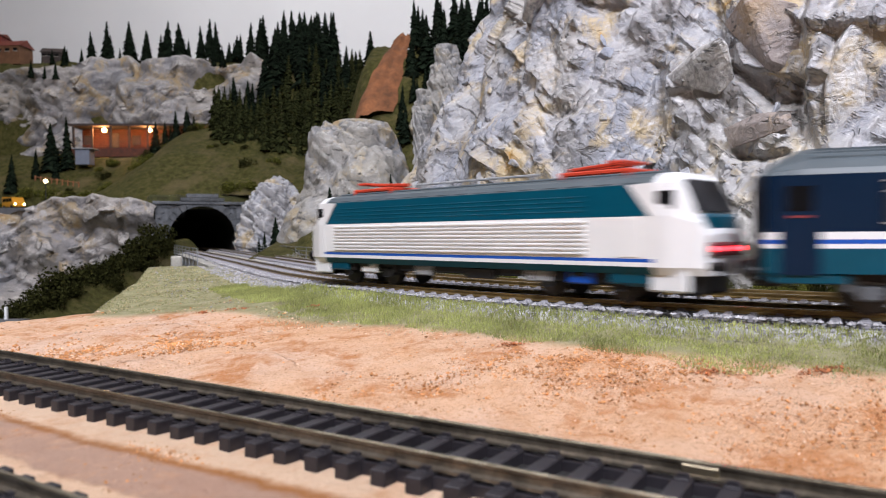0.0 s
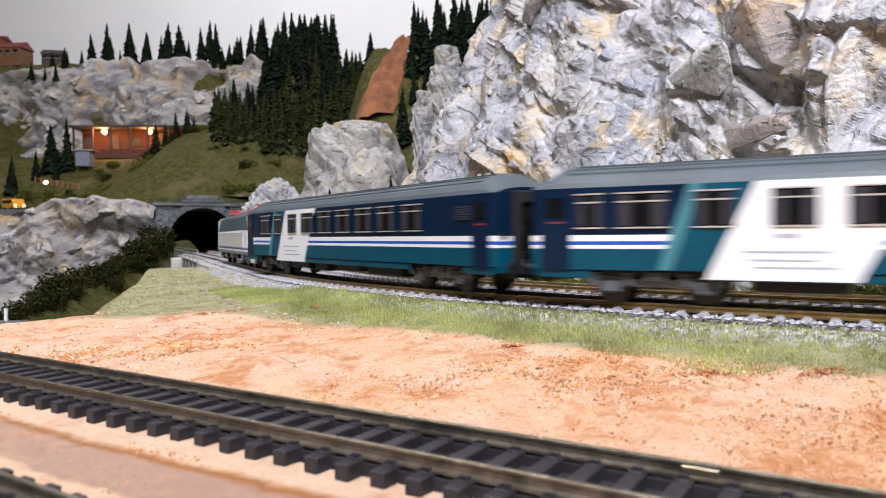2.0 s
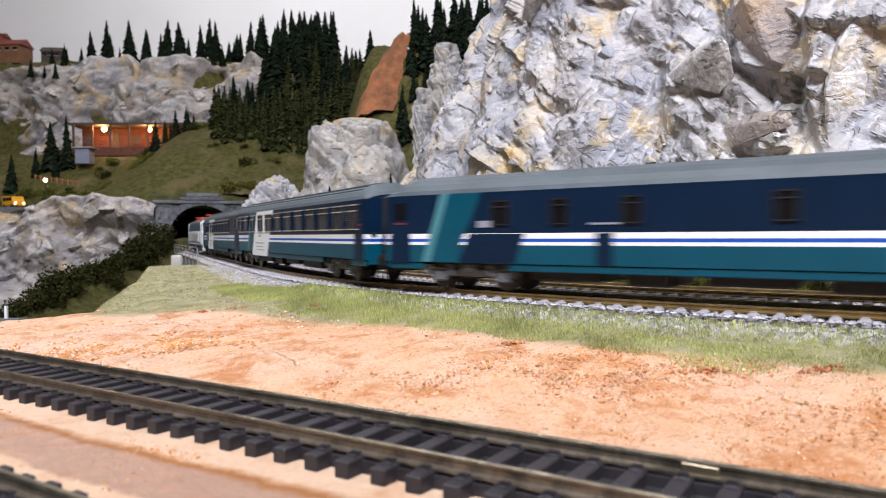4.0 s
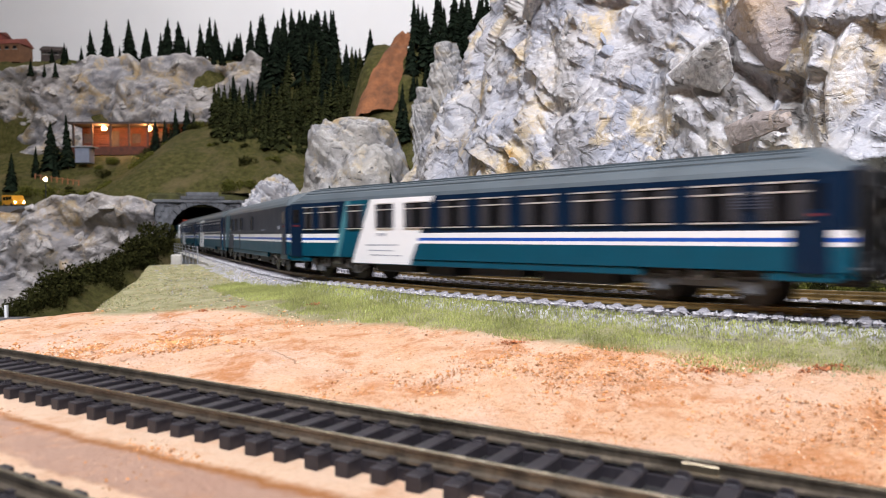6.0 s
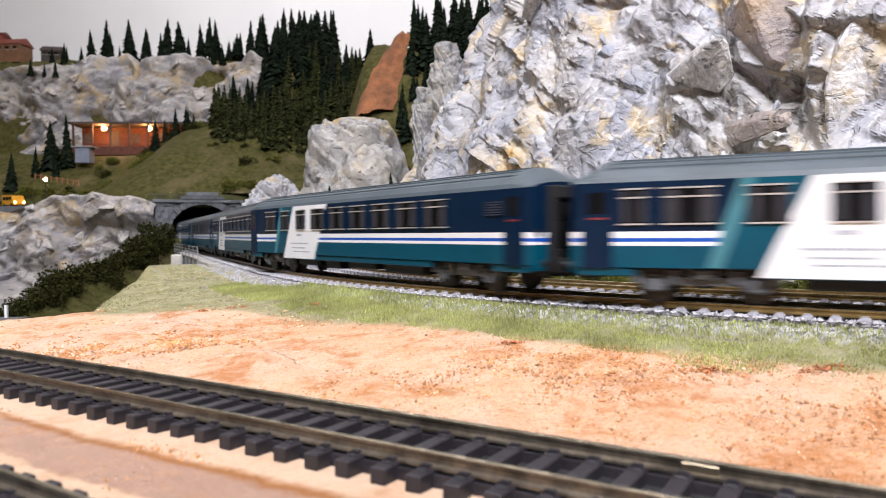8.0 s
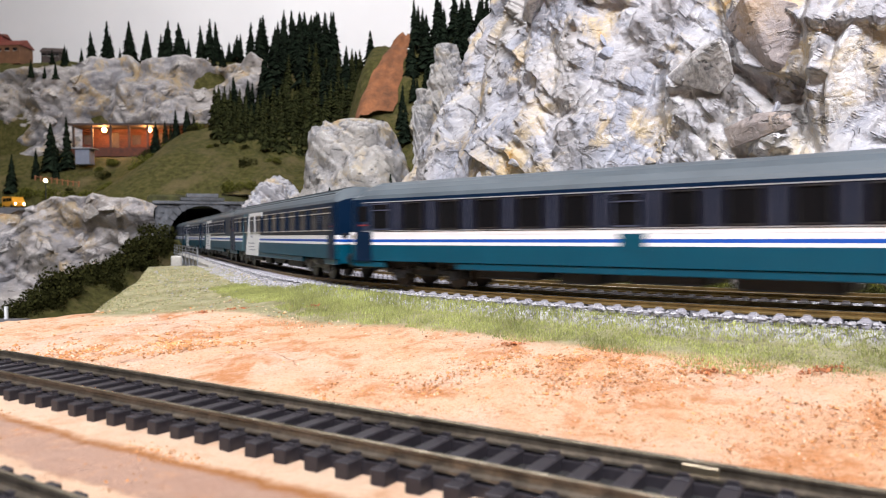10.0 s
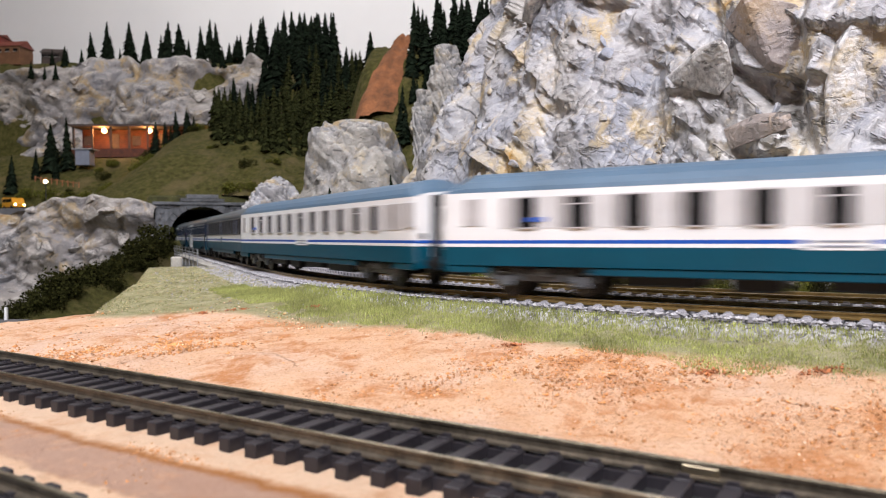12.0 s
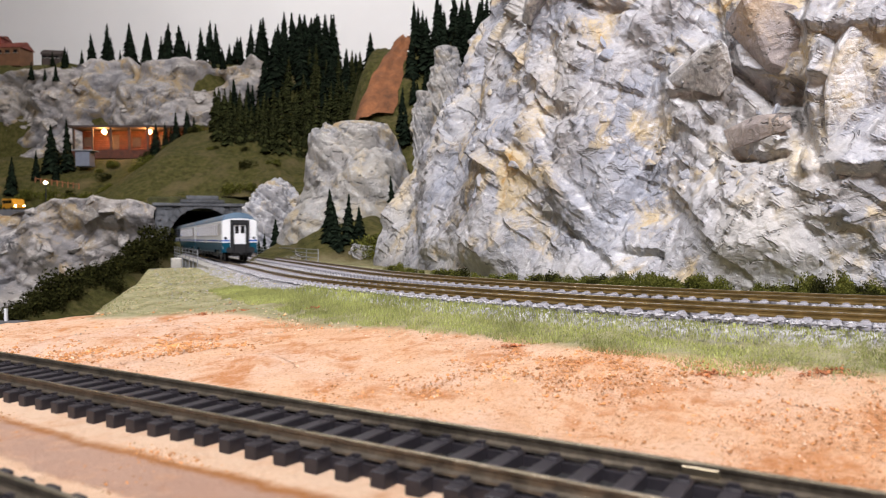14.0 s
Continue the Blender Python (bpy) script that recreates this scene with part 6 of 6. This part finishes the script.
spruce(-0.056, 0.80, 0.045, 0.062, "small dark spruce in a rock cleft", "trackside spruces")
spruce(-0.513, 1.20, 0.015, 0.075, "slim dark spruce beside the tunnel portal", "trackside spruces")


for x, y, h in ((-0.80, 2.07, 0.10), (-0.62, 1.93, 0.05), (-0.60, 1.94, 0.06)):
    spruce(x, y, max(height_at(x, y), 0.50), h, "dark spruce on the far cliff top", "skyline spruces")


def clump_mesh(seed, n, material):
    """A bush: many small leaf flakes round an uneven heart, one unit across."""
    rng = random.Random(seed)
    V, F = [], []
    lobes = [(rng.uniform(-0.28, 0.28), rng.uniform(-0.28, 0.28), rng.uniform(0.12, 0.45), rng.uniform(0.16, 0.27)) for _ in range(7)]
    for _ in range(n):
        cx, cy, cz, r = rng.choice(lobes)
        d = Vector((rng.gauss(0, 1), rng.gauss(0, 1), rng.gauss(0, 1))).normalized() * r * rng.uniform(0.55, 1.1)
        p = Vector((cx, cy, max(cz, 0.02))) + d
        p.z = max(p.z, 0.0)
        a, c = Vector((rng.gauss(0, 1), rng.gauss(0, 1), rng.gauss(0, 1))).normalized() * 0.032, Vector((rng.gauss(0, 1), rng.gauss(0, 1), rng.gauss(0, 1))).normalized() * 0.03
        b = len(V)
        V += [tuple(p - a), tuple(p + c), tuple(p + a), tuple(p - c * 0.8)]
        F.append((b, b + 1, b + 2, b + 3))
    me = bpy.data.meshes.new("foliage")
    me.from_pydata(V, [], F)
    me.materials.append(material)
    return me


BUSHES = [clump_mesh(i, 1100, M_BUSH) for i in range(3)]
BUSHES_DARK = [clump_mesh(i + 9, 1100, M_BUSH_DARK) for i in range(3)]


def bush(x, y, z, r, dark=False, label="olive green foliage bush", group="bushes"):
    b = tagged(new("bush", TREE_RNG.choice(BUSHES_DARK if dark else BUSHES)), label, "bush", group=group)
    b.matrix_world = Matrix.Translation((x, y, z - r * 0.12)) @ Matrix.Rotation(TREE_RNG.uniform(0, 6.3), 4, "Z") @ Matrix.Diagonal((r, r, r * TREE_RNG.uniform(0.7, 1.0), 1))
    return b


for i in range(34):                                     # the dark hedge that climbs the valley to the portal
    t = i / 33
    x = -0.475 + 0.05 * t + TREE_RNG.uniform(-0.035, 0.02)
    y = 0.78 + 0.30 * t + TREE_RNG.uniform(-0.03, 0.03)
    bush(x, y, height_at(x, y), TREE_RNG.uniform(0.04, 0.075), True, "dark green bush in the valley", "valley bushes")
for x, y, r in ((-0.45, 1.16, 0.05), (-0.47, 1.12, 0.05), (-0.52, 1.14, 0.05), (-0.40, 0.86, 0.035), (-0.38, 0.90, 0.03), (-0.43, 0.92, 0.04)):
    bush(x, y, height_at(x, y), r, True, "dark green bush in the valley", "valley bushes")
for x, y, r in ((-0.375, 1.24, 0.05), (-0.345, 1.25, 0.04), (-0.74, 1.46, 0.06), (-0.70, 1.47, 0.05), (-0.83, 1.49, 0.06), (-0.88, 1.50, 0.05), (-0.64, 1.48, 0.04), (-0.60, 1.42, 0.05), (-0.79, 1.47, 0.05)):
    bush(x, y, height_at(x, y), r, False, "olive bush on the hillside", "hillside bushes")
for i in range(42):
    x, y = TREE_RNG.uniform(-0.95, -0.42), TREE_RNG.uniform(1.44, 1.66)
    bush(x, y, height_at(x, y), TREE_RNG.uniform(0.015, 0.045), i % 4 == 0, "olive bush on the hillside", "hillside bushes")
for i in range(26):
    x, y = TREE_RNG.uniform(-0.46, -0.20), TREE_RNG.uniform(1.30, 1.60)
    bush(x, y, height_at(x, y), TREE_RNG.uniform(0.015, 0.04), i % 2 == 0, "low bush among the hillside spruces", "hillside bushes")
for x, y, r in ((-0.078, 0.80, 0.050), (-0.066, 0.79, 0.040), (-0.075, 0.77, 0.030), (-0.25, 1.06, 0.04), (-0.225, 1.04, 0.03)):
    bush(x, y, height_at(x, y), r, False, "olive bush at the foot of the rock", "trackside bushes")
for i in range(260):                                    # ground cover along the foot of the crag
    s = -0.34 + 0.40 * TREE_RNG.random() ** 1.1
    if s > -0.12 and TREE_RNG.random() < 0.7:
        continue
    x, y, _ = on_line(s, -0.068 - TREE_RNG.uniform(0, 0.014))
    r = TREE_RNG.uniform(0.011, 0.021)
    b = bush(float(x), float(y), max(height_at(float(x), float(y)), Z_FAR - 0.003), r, i % 4 == 0, "low green plants at the foot of the crag", "crag foot plants")
    b.matrix_world = b.matrix_world @ Matrix.Diagonal((0.55, 0.55, 0.8 + 0.3 * (i % 5 == 0), 1))
# ---- loose stuff: ballast, grass, crumbs of earth ----
def scatter_mesh(name, pts, sizes, material, label, category, seed, flat=0.75):
    """Small irregular stones, joined."""
    rng = np.random.default_rng(seed)
    base = np.array([(1, 0, 0), (-1, 0, 0), (0, 1, 0), (0, -1, 0), (0, 0, 1), (0, 0, -1)], float)
    tri = np.array([(0, 2, 4), (2, 1, 4), (1, 3, 4), (3, 0, 4), (2, 0, 5), (1, 2, 5), (3, 1, 5), (0, 3, 5)])
    n = len(pts)
    V = base[None] * (1 + rng.uniform(-0.35, 0.35, (n, 6, 1))) + rng.uniform(-0.25, 0.25, (n, 6, 3))
    a = rng.uniform(0, 6.28, n)
    c, s = np.cos(a)[:, None], np.sin(a)[:, None]
    V = np.stack([V[..., 0] * c - V[..., 1] * s, V[..., 0] * s + V[..., 1] * c, V[..., 2] * flat], -1) * sizes[:, None, None] + pts[:, None]
    F = (tri[None] + (np.arange(n) * 6)[:, None, None]).reshape(-1, 3)
    me = bpy.data.meshes.new(name)
    me.from_pydata(V.reshape(-1, 3).tolist(), [], F.tolist())
    me.materials.append(material)
    return tagged(new(name, me), label, category, kind="stuff")


def heights(x, y):
    X, Y = x[None], y[None]
    D, _ = off_line(X, Y)
    return (ground_height(X, Y, D) + 0.0016 * np.where((D < 0.026) & (D > -APART - 0.028), 0.15, 1) * fbm(X, Y, 14, 4, 2.0))[0], D[0]


def ballast():
    rng = np.random.default_rng(3)
    n = 24000
    s = rng.uniform(-0.42, 0.40, n) + 0
    o = np.where(rng.random(n) < 0.5, rng.uniform(0.006, 0.033, n), rng.uniform(-APART - 0.034, 0.012, n))
    x, y, _ = on_line(s, o)
    z, d = heights(x, y)
    keep = ~((abs(abs(o) - 0.0088) < 0.0016) | (abs(abs(o + APART) - 0.0088) < 0.0016))
    lim = 0.0165 + 0.016 * sstep(-0.08, 0.06, s)
    thin = rng.random(n) < np.clip((lim + 0.004 - o) / 0.004, 0.003, 1)
    k = keep & thin
    z = np.where((o < 0.0125) & (o > -APART - 0.0125), np.minimum(z, Z_FAR - 0.0032), z)
    z = np.where((o >= 0.0125) & (o < 0.019), Z_FAR - 0.0027, z)
    scatter_mesh("ballast", np.stack([x, y, z + 0.0001], -1)[k], rng.uniform(0.0004, 0.00095, n)[k], M_BALLAST, "grey mixed track ballast stones", "ballast", 5)


ballast()


def blades(name, x, y, z, h, w, material, label, seed):
    rng = np.random.default_rng(seed)
    n = len(x)
    a, lean = rng.uniform(0, 6.28, n), rng.uniform(0.05, 0.55, n)
    b = rng.uniform(0, 6.28, n)
    dx, dy = np.cos(a) * w, np.sin(a) * w
    lx, ly = np.cos(b) * lean * h, np.sin(b) * lean * h
    V = np.stack([np.stack([x - dx, y - dy, z], -1), np.stack([x + dx, y + dy, z], -1),
                  np.stack([x + lx * 0.4 + dx * 0.7, y + ly * 0.4 + dy * 0.7, z + h * 0.6], -1), np.stack([x + lx, y + ly, z + h], -1),
                  np.stack([x + lx * 0.4 - dx * 0.7, y + ly * 0.4 - dy * 0.7, z + h * 0.6], -1)], 1)
    o = np.arange(n) * 5
    F = [(i, i + 1, i + 2, i + 3, i + 4) for i in o.tolist()]
    me = bpy.data.meshes.new(name)
    me.from_pydata(V.reshape(-1, 3).tolist(), [], F)
    me.materials.append(material)
    return tagged(new(name, me), label, "grass", kind="stuff")


M_GRASS = paint("green_static_grass", (0.35, 0.37, 0.125), 0.8, 0.3, 40, specular=0.15)
M_GRASS_DRY = paint("dry_static_grass", (0.40, 0.38, 0.24), 0.85, 0.3, 40, specular=0.15)
M_CRUMB = paint("red_brown_crumbs", (0.52, 0.24, 0.09), 0.9, 0.3, 300)
M_CRUMB_PALE = paint("pale_sand_grains", (0.66, 0.47, 0.33), 0.9, 0.3, 300)
for _m in (M_GRASS, M_GRASS_DRY):
    island_tint(_m, 0.7, 1.35)
for _m in (M_CRUMB, M_CRUMB_PALE):
    island_tint(_m, 0.6, 1.4)


def grass():
    rng = np.random.default_rng(8)
    n = 70000
    s = rng.uniform(-0.44, 0.03, n)
    o = 0.0165 + 0.038 * rng.random(n) ** 1.1
    x, y, _ = on_line(s, o)
    z, d = heights(x, y)
    patch = fbm(x[None], y[None], 55, 3, 11.0)[0]
    k = (o < 0.050 + 0.010 * patch) & (patch > -0.75) & (o > 0.0172 + 0.016 * sstep(-0.08, 0.06, s) + 0.002 * patch)
    left = sstep(-0.30, 0.0, s)
    h = rng.uniform(0.0007, 0.0019, n) * (0.75 + 0.95 * left) * (1.15 - 0.5 * (o - 0.0165) / 0.038)
    blades("grass", x[k], y[k], z[k] - 0.0002, h[k], np.full(n, 0.00011)[k], M_GRASS, "short green static grass beside the ballast", 1)
    n = 40000
    s = rng.uniform(-0.44, 0.36, n)
    o = rng.uniform(0.022, 0.13, n)
    x, y, _ = on_line(s, o)
    z, d = heights(x, y)
    patch = fbm(x[None], y[None], 40, 3, 15.0)[0]
    lim = 0.049 + 0.018 * sstep(0.0, -0.06, x) + 0.05 * sstep(-0.08, -0.17, x) + 0.012 * patch
    k = (d < lim) & (crest(x, y) < 0.05)
    blades("dry_grass", x[k], y[k], z[k] - 0.0002, rng.uniform(0.0004, 0.0012, n)[k], np.full(n, 0.00012)[k], M_GRASS_DRY, "thin dry grass on the embankment", 2)


grass()


def crumbs():
    rng = np.random.default_rng(12)
    cx = np.array([0.034, 0.060, 0.052, 0.085, -0.090, -0.105, -0.125, 0.02, -0.02, 0.10])
    cy = np.array([0.168, 0.137, 0.178, 0.120, 0.239, 0.243, 0.241, 0.190, 0.17, 0.140])
    n = 15000
    k = rng.integers(0, len(cx), n)
    x = cx[k] + rng.normal(0, 0.018, n)
    y = cy[k] + rng.normal(0, 0.009, n)
    m = 9000
    x = np.concatenate([x, rng.uniform(-0.24, 0.17, m)])
    y = np.concatenate([y, rng.uniform(0.07, 0.34, m)])
    t = rng.uniform(-0.10, 0.26, 5200)
    o = np.where(rng.random(5200) < 0.6, rng.normal(0.0812, 0.0013, 5200), rng.uniform(0.062, 0.082, 5200))
    x = np.concatenate([x, NEAR_N[0] * o + NEAR_T[0] * t])
    y = np.concatenate([y, NEAR_N[1] * o + NEAR_T[1] * t])
    nn = x * NEAR_N[0] + y * NEAR_N[1]
    z, d = heights(x, y)
    ok = ((nn > 0.124) | (nn < 0.0845) & (nn > 0.062)) & (d > 0.045)
    size = np.minimum(rng.gamma(1.2, 0.00012, len(x)) + 0.00007, 0.0006) * np.clip(y / 0.17, 0.7, 1.5)
    pale = rng.random(len(x)) < np.where((np.arange(len(x)) < n) | (np.arange(len(x)) >= n + m), 0.15, 0.6)
    P = np.stack([x, y, z], -1)
    a, b = ok & ~pale, ok & pale
    scatter_mesh("earth_crumbs", P[a], size[a], M_CRUMB, "red-brown crumbs of earth on the sand", "earth", 3)
    scatter_mesh("sand_grains", P[b], size[b] * 0.8, M_CRUMB_PALE, "pale coarse grains on the sand", "sand", 4)


crumbs()


def turf_grains():
    """Ground foam and grit on the turf, in many greens and greys."""
    rng = np.random.default_rng(77)
    n = 60000
    s = rng.uniform(-0.44, 0.36, n)
    o = rng.uniform(0.019, 0.13, n)
    x, y, _ = on_line(s, o)
    z, d = heights(x, y)
    patch = fbm(x[None], y[None], 60, 3, 19.0)[0]
    lim = 0.047 + 0.018 * sstep(0.0, -0.06, x) + 0.05 * sstep(-0.08, -0.17, x) + 0.010 * patch
    k = (d < lim) & (crest(x, y) < 0.04) & (rng.random(n) < 0.45 + 0.55 * sstep(-0.06, -0.12, x))
    size = (rng.gamma(1.5, 0.00013, n) + 0.00014) * np.clip(y / 0.4, 0.5, 1.2)
    P = np.stack([x, y, z], -1)
    kind = rng.random(n)
    for name, label, m, pick in (("ground_foam", "sage green ground foam on the embankment", M_FOAM, kind < 0.62), ("dry_foam", "tan ground foam on the embankment", M_FOAM_DRY, (kind >= 0.62) & (kind < 0.88)),
                                 ("grit", "pale grit strewn over the turf", M_BALLAST, (kind >= 0.88) & (d < 0.075) & (x < -0.06))):
        scatter_mesh(name, P[k & pick], size[k & pick], m, label, "ground cover", 78)


M_FOAM = paint("sage_ground_foam", (0.28, 0.275, 0.13), 0.95, 0.35, 300, specular=0.1)
M_FOAM_DRY = paint("tan_ground_foam", (0.42, 0.34, 0.19), 0.95, 0.35, 300, specular=0.1)
island_tint(M_FOAM, 0.55, 1.4)
island_tint(M_FOAM_DRY, 0.6, 1.35)
turf_grains()


def clods():
    """Larger red-brown clods where the sand meets the turf."""
    rng = np.random.default_rng(40)
    cx = np.array([0.0863, 0.0905, 0.0640, -0.0870, -0.0920, -0.1050, -0.0560, 0.020])
    cy = np.array([0.1640, 0.1645, 0.1700, 0.3050, 0.3065, 0.3070, 0.3030, 0.205])
    n = 260
    k = rng.integers(0, len(cx), n)
    x, y = cx[k] + rng.normal(0, 0.0019, n), cy[k] + rng.normal(0, 0.0011, n)
    z, _ = heights(x, y)
    z = z + rng.uniform(0, 0.0009, n)
    scatter_mesh("earth_clods", np.stack([x, y, z], -1), rng.uniform(0.0002, 0.0006, n), M_CLOD, "dark red-brown clods of earth", "earth", 41)


M_CLOD = paint("red_brown_clods", (0.36, 0.13, 0.05), 0.9, 0.35, 300)
island_tint(M_CLOD, 0.6, 1.5)
clods()


def motions():
    times = [i / 10 for i in range(141)]
    walk(LOCO, [(t, vehicle_pose(travelled(t) + 0.1073, 0.055)) for t in times])
    for g, car in enumerate(TRAIN):
        walk(car, [(t, vehicle_pose(travelled(t) - (g + 0.5) * PITCH, 0.36 * C_LEN)) for t in times])


motions()
